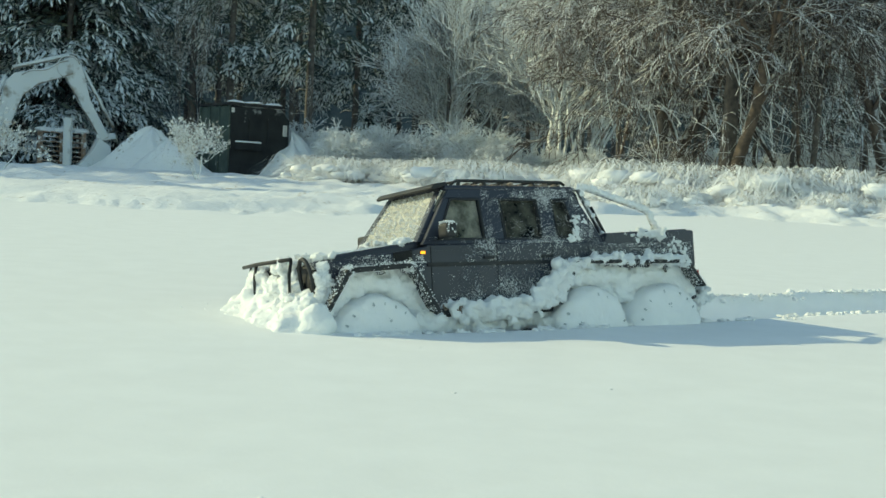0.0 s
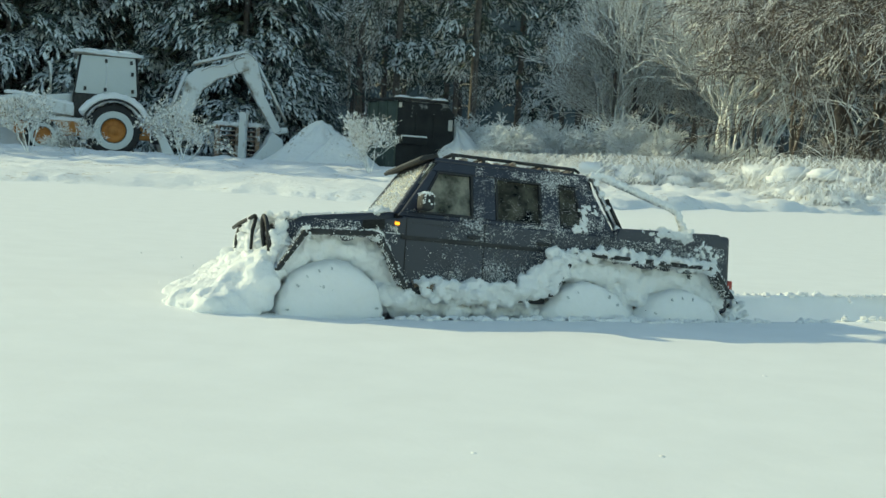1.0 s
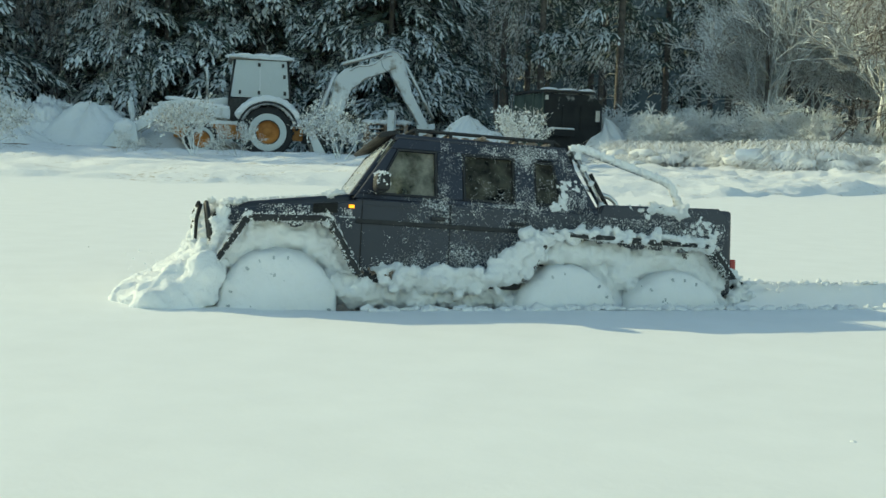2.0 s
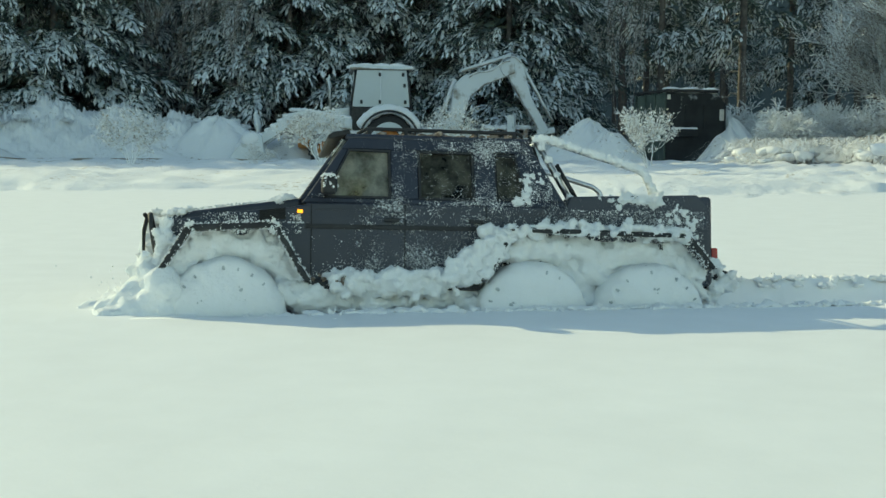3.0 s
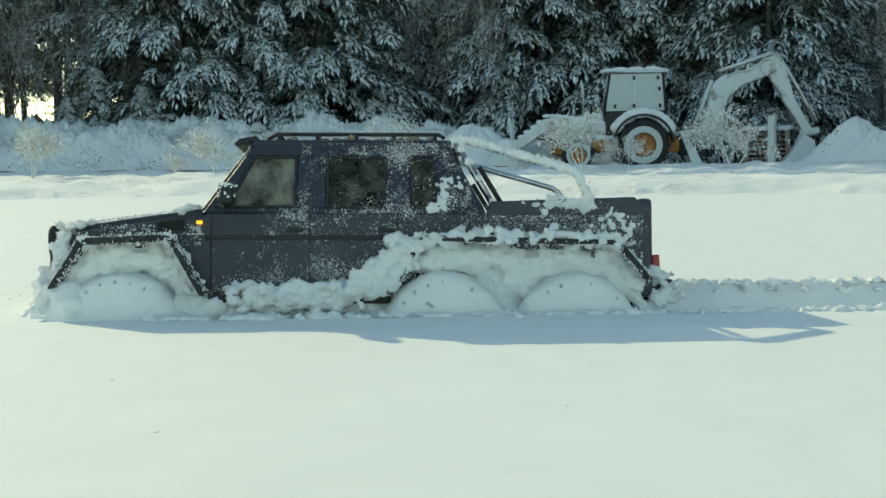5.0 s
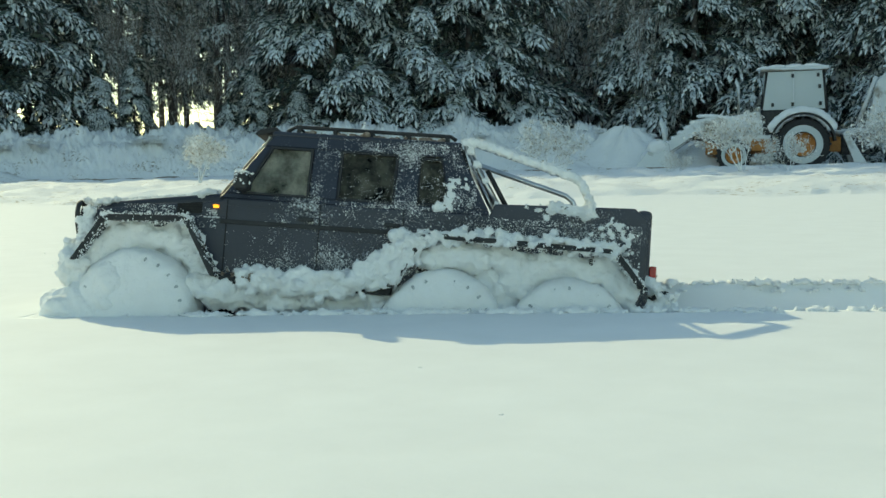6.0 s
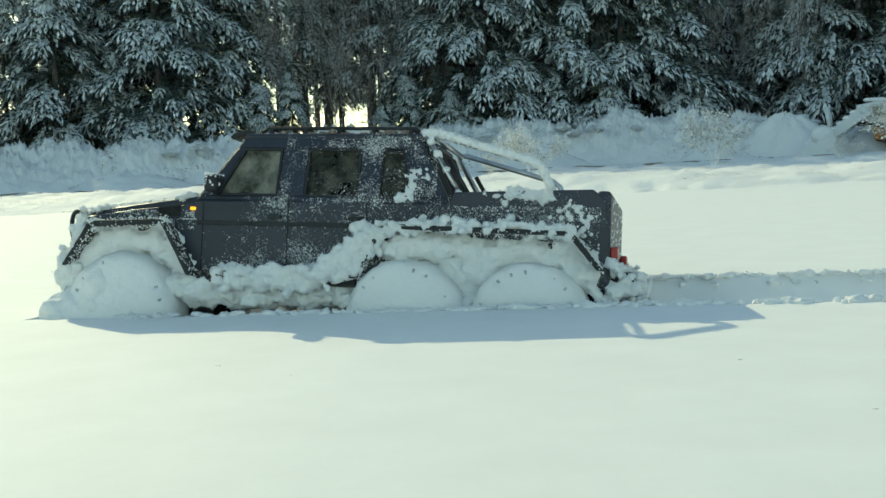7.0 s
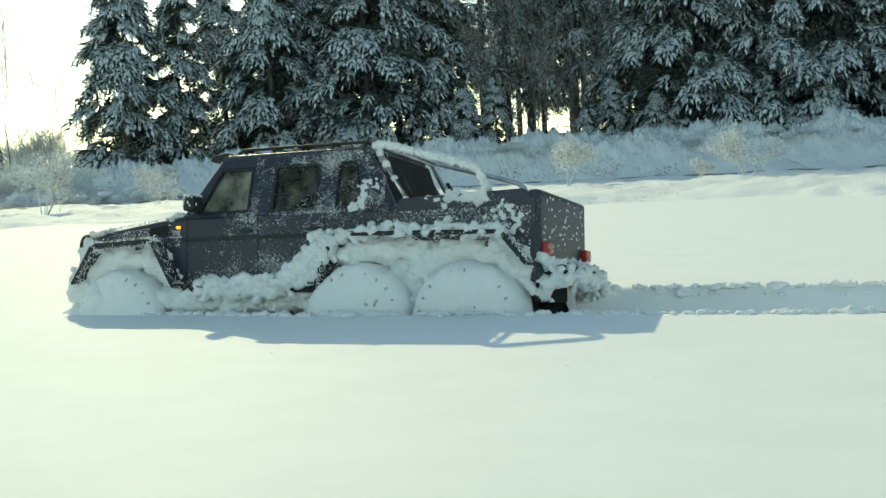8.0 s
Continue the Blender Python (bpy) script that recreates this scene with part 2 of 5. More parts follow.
def lathe(profile, sides=32, bm=None):
    """Profile of (radius, y) turned about the y axis."""
    bm = bm or bmesh.new()
    rings = []
    for r, y in profile:
        if r < 1e-6:
            rings.append([bm.verts.new((0, y, 0))])
        else:
            rings.append([bm.verts.new((r * math.cos(k * 2 * math.pi / sides), y, r * math.sin(k * 2 * math.pi / sides))) for k in range(sides)])
    for q, r in zip(rings, rings[1:]):
        for k in range(sides):
            n = (k + 1) % sides
            if len(q) == 1:
                bm.faces.new((q[0], r[k], r[n]))
            elif len(r) == 1:
                bm.faces.new((q[k], q[n], r[0]))
            else:
                bm.faces.new((q[k], q[n], r[n], r[k]))
    bmesh.ops.recalc_face_normals(bm, faces=bm.faces)
    return bm


def lumps(spots, rough=0.35, freq=1.0, sub=2, seed=0):
    """Many uneven snow lumps as one mesh: spots of (x, y, z, radius, flatness)."""
    bm = bmesh.new()
    for i, (x, y, z, r, fl) in enumerate(spots):
        tmp = bmesh.ops.create_icosphere(bm, subdivisions=sub, radius=1.0)
        off = Vector((seed * 3.1 + i * 1.7, i * 0.9, 4.0))
        for v in tmp["verts"]:
            n = v.co.normalized()
            k = 1 + rough * noise.noise(n * 1.3 * freq + off) + rough * 0.6 * noise.noise(n * 3.7 * freq + off)
            v.co = Vector((x + n.x * r * k, y + n.y * r * k, z + n.z * r * k * fl))
    return bm


CORNERS = [(1, 0, 0), (-1, 0, 0), (0, 1, 0), (0, -1, 0), (0, 0, 1), (0, 0, -1)]
SIDES = [(0, 2, 4), (2, 1, 4), (1, 3, 4), (3, 0, 4), (2, 0, 5), (1, 2, 5), (3, 1, 5), (0, 3, 5)]


def snowmass(spots, voxel, amp, freq, seed=0, smooth=2, sub=2, rough=0.35, crumbs=0, crumb=0.001):
    """Lumps melted together into one clotted mass with a crumbly surface."""
    ob = link("mass", lumps(spots, rough, 1.0, sub, seed), SNOW)
    md = ob.modifiers.new("merge", "REMESH")
    md.mode, md.voxel_size = "VOXEL", voxel
    if smooth:
        sm = ob.modifiers.new("soften", "SMOOTH")
        sm.iterations, sm.factor = smooth, 0.5
    me = bpy.data.meshes.new_from_object(ob.evaluated_get(bpy.context.evaluated_depsgraph_get()))
    bpy.data.objects.remove(ob)
    bm = bmesh.new()
    bm.from_mesh(me)
    bpy.data.meshes.remove(me)
    bm.normal_update()
    off = Vector((seed * 2.3, 1.1, 0.7))
    shift = []
    for v in bm.verts:
        q = v.co * freq + off
        shift.append(amp * (0.75 * noise.noise(q) + 0.55 * noise.noise(q * 2.3) + 0.4 * noise.noise(q * 5.1)))
    for v, k in zip(bm.verts, shift):
        v.co += v.normal * k
    if crumbs:
        rg = random.Random(seed)
        bm.verts.ensure_lookup_table()
        vs, fs = [], []
        for i in range(crumbs):
            v = bm.verts[rg.randrange(len(bm.verts))]
            r = crumb * rg.uniform(0.35, 1.0)
            c = v.co + v.normal * r * rg.uniform(-0.2, 0.9)
            k0 = len(vs)
            for q in CORNERS:
                vs.append(c + Vector(q) * r * rg.uniform(0.6, 1.3))
            fs += [[k0 + j for j in f] for f in SIDES]
        me = bpy.data.meshes.new("tmp")
        me.from_pydata(vs, [], fs)
        bm.from_mesh(me)
        bpy.data.meshes.remove(me)
    return bm


def crystals(spots, seed=0):
    """Tiny faceted snow crystals as one mesh: spots of (x, y, z, radius)."""
    rg = random.Random(seed)
    bm = bmesh.new()
    vs, fs = [], []
    for x, y, z, r in spots:
        k0 = len(vs)
        for q in CORNERS:
            vs.append((x + q[0] * r * rg.uniform(0.5, 1.4), y + q[1] * r * rg.uniform(0.4, 0.9), z + q[2] * r * rg.uniform(0.5, 1.4)))
        fs += [[k0 + j for j in f] for f in SIDES]
    me = bpy.data.meshes.new("tmp")
    me.from_pydata(vs, [], fs)
    bm.from_mesh(me)
    bpy.data.meshes.remove(me)
    return bm


# ---- the ground: one sheet of snow, with the trodden trench of the truck ----
AX = radians(34)
FWD, SIDE = Vector((-math.cos(AX), -math.sin(AX))), Vector((math.sin(AX), -math.cos(AX)))
MID = Vector((-1.0, 0.97))


def to_sw(x, y):
    d = Vector((x, y)) - MID
    return d.dot(FWD), d.dot(SIDE)


TRACK = []
for t, x, y, z, h, p, r in TRUCK_PATH:
    TRACK.append(to_sw(x, y))
s0, w0 = TRACK[0]
TRACK = [(s0 - 60, w0 + 60 * math.tan(radians(4.5)) * -1.0), (s0 - 1.0, w0 - math.tan(radians(4.5)))] + TRACK
TRACK.append((TRACK[-1][0] + 5, TRACK[-1][1] + 5 * math.tan(radians(4.5)) * -1))
TS, TW = [a for a, b in TRACK], [b for a, b in TRACK]
S_FROM = TRACK[2][0] + 0.30      # where the nose stands at the start
S_END = TRACK[-2][0] + 0.31      # where it stands at the end


def centre(s):
    return float(np.interp(s, TS, TW))


def step(a, b, x):
    k = min(1.0, max(0.0, (x - a) / (b - a)))
    return k * k * (3 - 2 * k)


def field_edge(az):
    """How far off the smooth field ends, by direction."""
    return float(np.interp(az, [-30, -21, -14, -6, 0, 9, 20, 32, 40, 47, 54, 64, 74, 90], [11.0, 11.2, 11.6, 8.6, 6.1, 5.7, 6.1, 5.8, 6.1, 6.8, 7.2, 8.2, 10.0, 11.0]))


def terrain(x, y):
    """Height of the lie of the land, without the trench."""
    dx, dy = x + 0.4, y + 0.2
    r = math.hypot(dx, dy)
    az = math.degrees(math.atan2(-dx, dy))
    edge = field_edge(az) + 0.1
    z = 0.0035 * noise.noise(Vector((x * 1.3, y * 1.3, 0))) * step(3.2, 6, r)
    z += 0.03 * step(edge, edge + 0.5, r) + 0.05 * step(10, 20, r) + 0.10 * step(18, 30, r)
    if r > edge:
        k = step(edge, edge + 1.5, r)
        z += k * (0.035 * noise.noise(Vector((x * 2.1, y * 2.1, 1))) + 0.03 * noise.noise(Vector((x * 0.7, y * 0.7, 5))))
    # an older wheel line crosses the far field
    if -8 < az < 22:
        q = r - (5.6 + 0.02 * az)
        z -= 0.018 * math.exp(-(q / 0.12) ** 2) * step(-8, -2, az) * step(22, 12, az) if az < 12 else 0
    if az > 78:
        z -= 2.0 * step(40, 90, r)
    return z


def trench(s, w):
    if s > S_END + 0.02:
        return 0.0
    q = abs(w - centre(s)) + 0.012 * noise.noise(Vector((s * 9, w * 3, 7)))
    return -0.058 * (1 - step(0.105, 0.138, q)) * (1 - step(S_END - 0.08, S_END, s))


def graded(fine0, fine1, stepsize, grow, limit):
    a = list(np.arange(fine0, fine1, stepsize))
    d, x = stepsize, a[-1]
    while x < limit:
        d = min(d * grow, max(0.25, x * 0.16))
        x += d
        a.append(x)
    d, x = stepsize, a[0]
    while x > -limit:
        d = min(d * grow, max(0.25, -x * 0.16))
        x -= d
        a.insert(0, x)
    return a


ss, ww = graded(-2.6, 1.9, 0.03, 1.12, 3500), graded(-0.34, 0.30, 0.0125, 1.12, 3500)
gv, gf = [], []
for s in ss:
    for w in ww:
        x, y = MID + FWD * s + SIDE * w
        gv.append((x, y, terrain(x, y) + (trench(s, w) if abs(w) < 1 + abs(s) * 0.1 else 0)))
n = len(ww)
for i in range(len(ss) - 1):
    for j in range(n - 1):
        gf.append((i * n + j, i * n + j + 1, (i + 1) * n + j + 1, (i + 1) * n + j))
ground = tagged(raw("ground", gv, gf, SNOW, None, "smooth deep white snow over a flat field", True), "", "snow field", "", "structure")


def ground_z(x, y):
    return terrain(x, y)


# Snow ahead of the truck: slabs that the wheels press down, and lips that rise beside them
SEG = 0.06


def make_slab(s):
    """One slab with edges that dip under its neighbours."""
    c = centre(s)
    cols = [(-0.32, -0.0010), (-0.16, 0.0003), (-0.05, 0.0003), (0.05, 0.0003), (0.16, 0.0003), (0.32, -0.0010)]
    rows = [(-SEG / 2 - 0.012, -0.0004), (-SEG / 2, 0.0), (SEG / 2, 0.0), (SEG / 2 + 0.012, -0.0004)]
    vs, fs = [], []
    for deep in (0.0, 0.02):
        for a, za in rows:
            for w, z in cols:
                v = FWD * a + SIDE * w
                vs.append((v.x, v.y, z + za - deep))
    k, n = len(cols), len(cols) * len(rows)
    for i in range(len(rows) - 1):
        for j in range(k - 1):
            q = i * k + j
            fs += [(q, q + 1, q + k + 1, q + k), (n + q + 1, n + q, n + q + k, n + q + k + 1)]
    rim = list(range(k)) + [i * k + k - 1 for i in range(1, len(rows))] + [n - 1 - j for j in range(1, k)] + [i * k for i in range(len(rows) - 2, 0, -1)]
    fs += [(b, a, n + a, n + b) for a, b in zip(rim, rim[1:] + rim[:1])]
    ob = raw("snow_slab", vs, fs, SNOW)
    p = MID + FWD * s + SIDE * c
    ob.location = (p.x, p.y, 0)
    return tagged(ob, "slab of untouched white snow pressed into the wheel track", "snow slab", "pressed snow of the track"), (p.x, p.y)


def make_lip(s, rng, length, dense):
    c = centre(s)
    spots = []
    for i in range(dense):
        sd = rng.choice((-1, 1))
        a, w = rng.uniform(-length / 2, length / 2), sd * rng.gauss(0.139, 0.006)
        v = FWD * a + SIDE * w
        r = rng.uniform(0.003, 0.0065) * (1.5 if rng.random() < 0.15 else 1)
        spots.append((v.x, v.y, r * 0.1 if abs(w) > 0.132 else -0.008, r, 0.6))
    ob = link("snow_lip", snowmass(spots, 0.0024, 0.0028, 120, rng.randint(0, 99), 1, 1, 0.35, int(length * 900), 0.0020), CLUMP, None, "", True)
    p = MID + FWD * s + SIDE * c
    ob.location = (p.x, p.y, 0)
    return tagged(ob, "ragged crumbs of snow heaped along the wheel track", "snow crumbs", "crumbs along the track", "stuff"), (p.x, p.y)


rng = random.Random(5)
SLABS, LIPS = [], []
s = S_FROM
while s < S_END - 0.03:
    SLABS.append((s, *make_slab(s)))
    LIPS.append((s, *make_lip(s, rng, SEG, 44)))
    s += SEG
s = S_FROM - 0.2
while s > S_FROM - 4.5:
    ob, p = make_lip(s, rng, 0.4, 120)
    s -= 0.4

# crumbs lying on the open field
spots = []
for i in range(60):
    s, w = rng.uniform(-2, 2.4), rng.uniform(0.2, 1.5)
    x, y = MID + FWD * s + SIDE * w
    r = rng.uniform(0.0008, 0.0022)
    spots.append((x, y, 0.0, r * 1.5, 0.14))
tagged(link("snow_crumb_scatter", lumps(spots, 0.4, 1, 1, 3), SNOW, None, "", True), "tiny crumbs of snow on the smooth field", "snow crumbs", "", "stuff")


def polar(az, r):
    return Vector((-0.4 - math.sin(radians(az)) * r, -0.2 + math.cos(radians(az)) * r))


# the trampled verge between the field's edge and the bank
vs, fs = [], []
NA, NR = 620, 130
for i in range(NA + 1):
    az = -34 + 126 * i / NA
    e = field_edge(az) - 0.15 + 0.12 * noise.noise(Vector((az * 0.9, 3.0, 0)))
    wild = 1 + 0.6 * step(6, -4, az)
    for j in range(NR + 1):
        u = j / NR
        r = e + (33.5 - e) * u ** 1.7
        x, y = polar(az, r)
        k = step(0, 0.10, u) * step(1.0, 0.9, u)
        q = 0.075 * noise.noise(Vector((x * 0.9, y * 0.9, 3))) + 0.05 * noise.noise(Vector((x * 2.3, y * 2.3, 4))) + 0.03 * noise.noise(Vector((x * 5.5, y * 5.5, 5))) + 0.030 * abs(noise.noise(Vector((x * 10, y * 10, 6))))
        vs.append((x, y, terrain(x, y) - 0.03 + k * (0.06 + q * (0.45 + 0.55 * step(9, 14, r)) * wild)))
for i in range(NA):
    for j in range(NR):
        a = i * (NR + 1) + j
        fs.append((a, a + 1, a + NR + 2, a + NR + 1))
tagged(raw("snow_verge", vs, fs, VERGE, None, "trampled uneven snow along the edge of the field", True), "", "snow", "", "structure")


# ---- snow banks and piles ----
def bank(name, az0, az1, r0, r1, height, label, rough=0.25, steps=220, rows=26, seed=0, mat=None):
    vs, fs = [], []
    for i in range(steps + 1):
        az = az0 + (az1 - az0) * i / steps
        end = step(0, 0.06, i / steps) * step(1, 0.94, i / steps)
        h = (height(az) if callable(height) else height) * end
        for j in range(rows + 1):
            k = j / rows
            r = r0 + (r1 - r0) * k
            x, y = polar(az, r)
            prof = step(0, 0.55, k) * (1 - 0.75 * step(0.6, 1.0, k))
            q = noise.noise(Vector((x * 0.9, y * 0.9, seed))) * rough + noise.noise(Vector((x * 2.6, y * 2.6, seed))) * rough * 0.6 + noise.noise(Vector((x * 6, y * 6, seed))) * rough * 0.42 + abs(noise.noise(Vector((x * 11, y * 11, seed)))) * rough * 0.75 + noise.noise(Vector((x * 19, y * 19, seed))) * rough * 0.34
            vs.append((x, y, ground_z(x, y) - 0.1 + (h + 0.1) * prof + q * prof * end * 1.4))
    for i in range(steps):
        for j in range(rows):
            a = i * (rows + 1) + j
            fs.append((a, a + 1, a + rows + 2, a + rows + 1))
    return tagged(raw(name, vs, fs, mat or FAR_SNOW, None, label, True), "", "snow bank", "", "structure")


def bank_height(az):
    return float(np.interp(az, [28, 34, 40, 46, 56, 66, 74, 82, 95], [1.1, 1.25, 1.35, 1.38, 1.32, 1.30, 1.05, 0.8, 0.6]))


bank("snow_bank", 29, 96, 31.5, 37, bank_height, "long rough snow-covered earth bank below the trees", 0.28, 1000, 64, 2)


def pile(az, r, width, height, seed, label):
    c = polar(az, r)
    vs, fs = [], []
    n, m = 40, 84
    for j in range(n + 1):
        for i in range(m):
            a, k = i * 2 * math.pi / m, j / n
            x, y = c.x + math.cos(a) * width * k, c.y + math.sin(a) * width * k * 0.8
            h = height * (0.5 + 0.5 * math.cos(math.pi * k)) * (1 + 0.25 * noise.noise(Vector((math.cos(a) * 2, math.sin(a) * 2, seed)))) + (0.09 * noise.noise(Vector((x * 2.5, y * 2.5, seed))) + 0.05 * noise.noise(Vector((x * 7, y * 7, seed))) + 0.03 * noise.noise(Vector((x * 15, y * 15, seed)))) * (1 - k)
            vs.append((x, y, ground_z(x, y) - 0.06 + h + 0.06 * (1 - k)))
    for j in range(n):
        for i in range(m):
            fs.append((j * m + i, j * m + (i + 1) % m, (j + 1) * m + (i + 1) % m, (j + 1) * m + i))
    return tagged(raw("snow_heap", vs, fs, FAR_SNOW, None, label, True), "", "snow pile", "snow piles")


for az, r, w, h, lab in ((13.9, 31.0, 2.0, 1.08, "tall rounded pile of snow beside the dumpster"), (12.9, 29.6, 1.4, 0.75, "low lumpy pile of snow beside the dumpster"),
                         (7.2, 31.5, 1.6, 1.15, "rounded pile of snow behind the dumpster"), (32.5, 33.0, 2.4, 1.25, "snow pile beside the loader bucket"),
                         (36.0, 32.2, 1.8, 0.55, "low snow heap at the foot of the bank"), (45.0, 31.0, 2.6, 0.75, "low smooth snow heap at the foot of the bank"),
                         (65, 31.0, 3.2, 0.5, "long low snow heap at the foot of the bank"), (28.2, 33.5, 2.6, 1.1, "snow pile behind the backhoe")):
    pile(az, r, w, h, az, lab)

for az, r, w, h in ((4.5, 28, 1.5, 0.45), (2.2, 26, 1.3, 0.40), (0.0, 27.5, 1.6, 0.50), (-2.4, 25, 1.4, 0.42), (-4.6, 26.5, 1.5, 0.50), (-6.8, 24, 1.5, 0.46), (-9.0, 22, 1.3, 0.42), (-11.5, 20, 1.3, 0.40), (-14.5, 18.5, 1.2, 0.36), (-18, 18, 1.3, 0.36)):
    pile(az, r, w, h, az + 3, "low hummock of grass buried under snow")

# the thawed farm track before the bank
vs, fs = [], []
for i in range(161):
    az = 30 + 52 * i / 160
    for j in range(5):
        r = 27.2 + 0.30 * j + 0.25 * noise.noise(Vector((az * 0.5, 0, 2)))
        x, y = polar(az, r)
        vs.append((x, y, ground_z(x, y) + 0.012 + (0.05 if j in (1, 2, 3) else -0.06) + 0.03 * noise.noise(Vector((x * 2, y * 2, 9)))))
for i in range(160):
    for j in range(4):
        fs.append((i * 5 + j, i * 5 + j + 1, i * 5 + j + 6, i * 5 + j + 5))
tagged(raw("farm_track", vs, fs, EARTH, None, "narrow thawed strip of brown earth along the bank", True), "", "track", "", "structure")


# ---- trees ----
def kites(base, way, length, width, rng, lift=0.0):
    """Flat leaf shapes: four corners each, from base along way."""
    n = len(base)
    way = way / np.linalg.norm(way, axis=1, keepdims=True)
    side = np.cross(way, rng.normal(size=(n, 3)))
    side /= np.linalg.norm(side, axis=1, keepdims=True) + 1e-9
    if lift:
        flat = np.cross(way, np.array([0, 0, 1.0]))
        flat /= np.linalg.norm(flat, axis=1, keepdims=True) + 1e-9
        side = flat * lift + side * (1 - lift)
    l, w = length[:, None], width[:, None]
    v = np.stack([base, base + way * l * 0.5 + side * w, base + way * l, base + way * l * 0.5 - side * w], 1).reshape(-1, 3)
    f = np.arange(4 * n).reshape(n, 4)
    return v, f


def conifer_parts(seed, H, R, boughs=90, low=0.04, snow=0.8, droop=0.5, size=1.0, sprays=5, fingers=9, core=1.0):
    """Boughs that end in drooping fans of needle fingers, each fan carrying its own load of snow."""
    rg = np.random.default_rng(seed)
    B, D, L, W, SB, SD, SL, SW = [], [], [], [], [], [], [], []
    for k in range(boughs):
        u = low + (1 - low) * (k + rg.random()) / boughs
        reach = R * ((1 - u) ** 0.8 + 0.05) * (0.60 + 0.55 * rg.random())
        a = rg.random() * 6.283
        out = np.array([math.cos(a), math.sin(a), 0])
        lat = np.array([-out[1], out[0], 0])
        load = snow * rg.uniform(0.25, 1.25)
        # the dark inner needles along the bough
        m = int(26 * core * (0.3 + reach / R))
        t = rg.random(m) * 0.85
        p = out[None] * (t * reach)[:, None] + lat[None] * (rg.normal(size=m) * 0.10 * reach)[:, None]
        p[:, 2] += H * u + 0.14 * reach * t - droop * reach * t ** 2 + rg.normal(size=m) * 0.08 * size
        d = out[None] * 0.7 + rg.normal(size=(m, 3)) * 0.6
        d[:, 2] -= 0.4
        B.append(p); D.append(d); L.append((0.30 + 0.25 * rg.random(m)) * size); W.append((0.03 + 0.03 * rg.random(m)) * size)
        # fans at the bough's end and along its sides
        for q in range(sprays):
            t = 0.42 + 0.58 * (q + rg.random()) / sprays
            off = rg.normal() * 0.20 * reach * (1.25 - t)
            c = out * t * reach + lat * off
            c[2] += H * u + 0.14 * reach * t - droop * reach * t ** 2 - abs(off) * 0.2
            side = off / (0.3 * reach + 0.05)
            white = rg.random() < 0.55 + 0.5 * load
            for f in range(fingers):
                g = (f + 0.5) / fingers * 2 - 1 + rg.normal() * 0.12
                way = out * 0.75 + lat * (0.75 * g + 0.5 * side) + np.array([0, 0, 0.12 - 0.30 * rg.random()])
                way /= np.linalg.norm(way)
                l = size * rg.uniform(0.30, 0.62) * (1 - 0.35 * abs(g))
                n = 4
                w = np.linspace(0, 1, n)
                pts = c[None] + way[None] * (w * l)[:, None]
                pts[:, 2] -= (w ** 2) * l * rg.uniform(0.45, 0.95)
                tang = np.gradient(pts, axis=0)
                tang /= np.linalg.norm(tang, axis=1, keepdims=True)
                B.append(pts + rg.normal(size=pts.shape) * 0.025 * size - np.array([0, 0, 0.02 * size]))
                D.append(tang + rg.normal(size=pts.shape) * 0.42)
                L.append(size * (0.14 + 0.12 * rg.random(n))); W.append(size * (0.018 + 0.018 * rg.random(n)))
                if white and rg.random() < 0.50 + 0.6 * load:
                    SB.append(pts + np.array([0, 0, 0.022 * size]) + rg.normal(size=pts.shape) * 0.012 * size)
                    SD.append(tang + rg.normal(size=pts.shape) * 0.16)
                    SL.append(size * (0.18 + 0.14 * rg.random(n))); SW.append(size * (0.042 + 0.050 * rg.random(n)) * (1 - 0.35 * w))
    crg = np.random.default_rng(seed + 1)
    needles = kites(np.concatenate(B), np.concatenate(D), np.concatenate(L), np.concatenate(W), crg)
    white = kites(np.concatenate(SB), np.concatenate(SD), np.concatenate(SL), np.concatenate(SW), crg, 0.8)
    return needles, white


def arrays(name, vf, mat):
    v, f = vf
    me = bpy.data.meshes.new(name)
    me.vertices.add(len(v))
    me.vertices.foreach_set("co", np.asarray(v, dtype=np.float32).ravel())
    k = f.shape[1]
    me.loops.add(f.size)
    me.loops.foreach_set("vertex_index", f.astype(np.int32).ravel())
    me.polygons.add(len(f))
    me.polygons.foreach_set("loop_start", np.arange(0, f.size, k, dtype=np.int32))
    me.update(calc_edges=True)
    me.materials.append(mat)
    return me


def trunk_mesh(H, r, seed, lean=0.02, sides=8, stubs=0, low=0.1, high=0.6):
    rg = random.Random(seed)
    pts = [(lean * H * (k / 8) ** 2 * rg.uniform(-1, 1), lean * H * (k / 8) ** 2 * rg.uniform(-1, 1), H * k / 8) for k in range(9)]
    bm = tube(pts, r, sides, r * 0.12)
    for i in range(stubs):
        z = H * rg.uniform(low, high)
        a, l = rg.uniform(0, 6.28), rg.uniform(0.5, 1.6)
        q = Vector(pts[min(8, int(z / H * 8))])
        tube([(q.x, q.y, z), (q.x + math.cos(a) * l * 0.6, q.y + math.sin(a) * l * 0.6, z + 0.1), (q.x + math.cos(a) * l, q.y + math.sin(a) * l, z - 0.1)], 0.022, 3, 0.006, bm, False)
    me = bpy.data.meshes.new("trunk")
    bm.to_mesh(me)
    bm.free()
    me.materials.append(BARK)
    me.polygons.foreach_set("use_smooth", [True] * len(me.polygons))
    return me


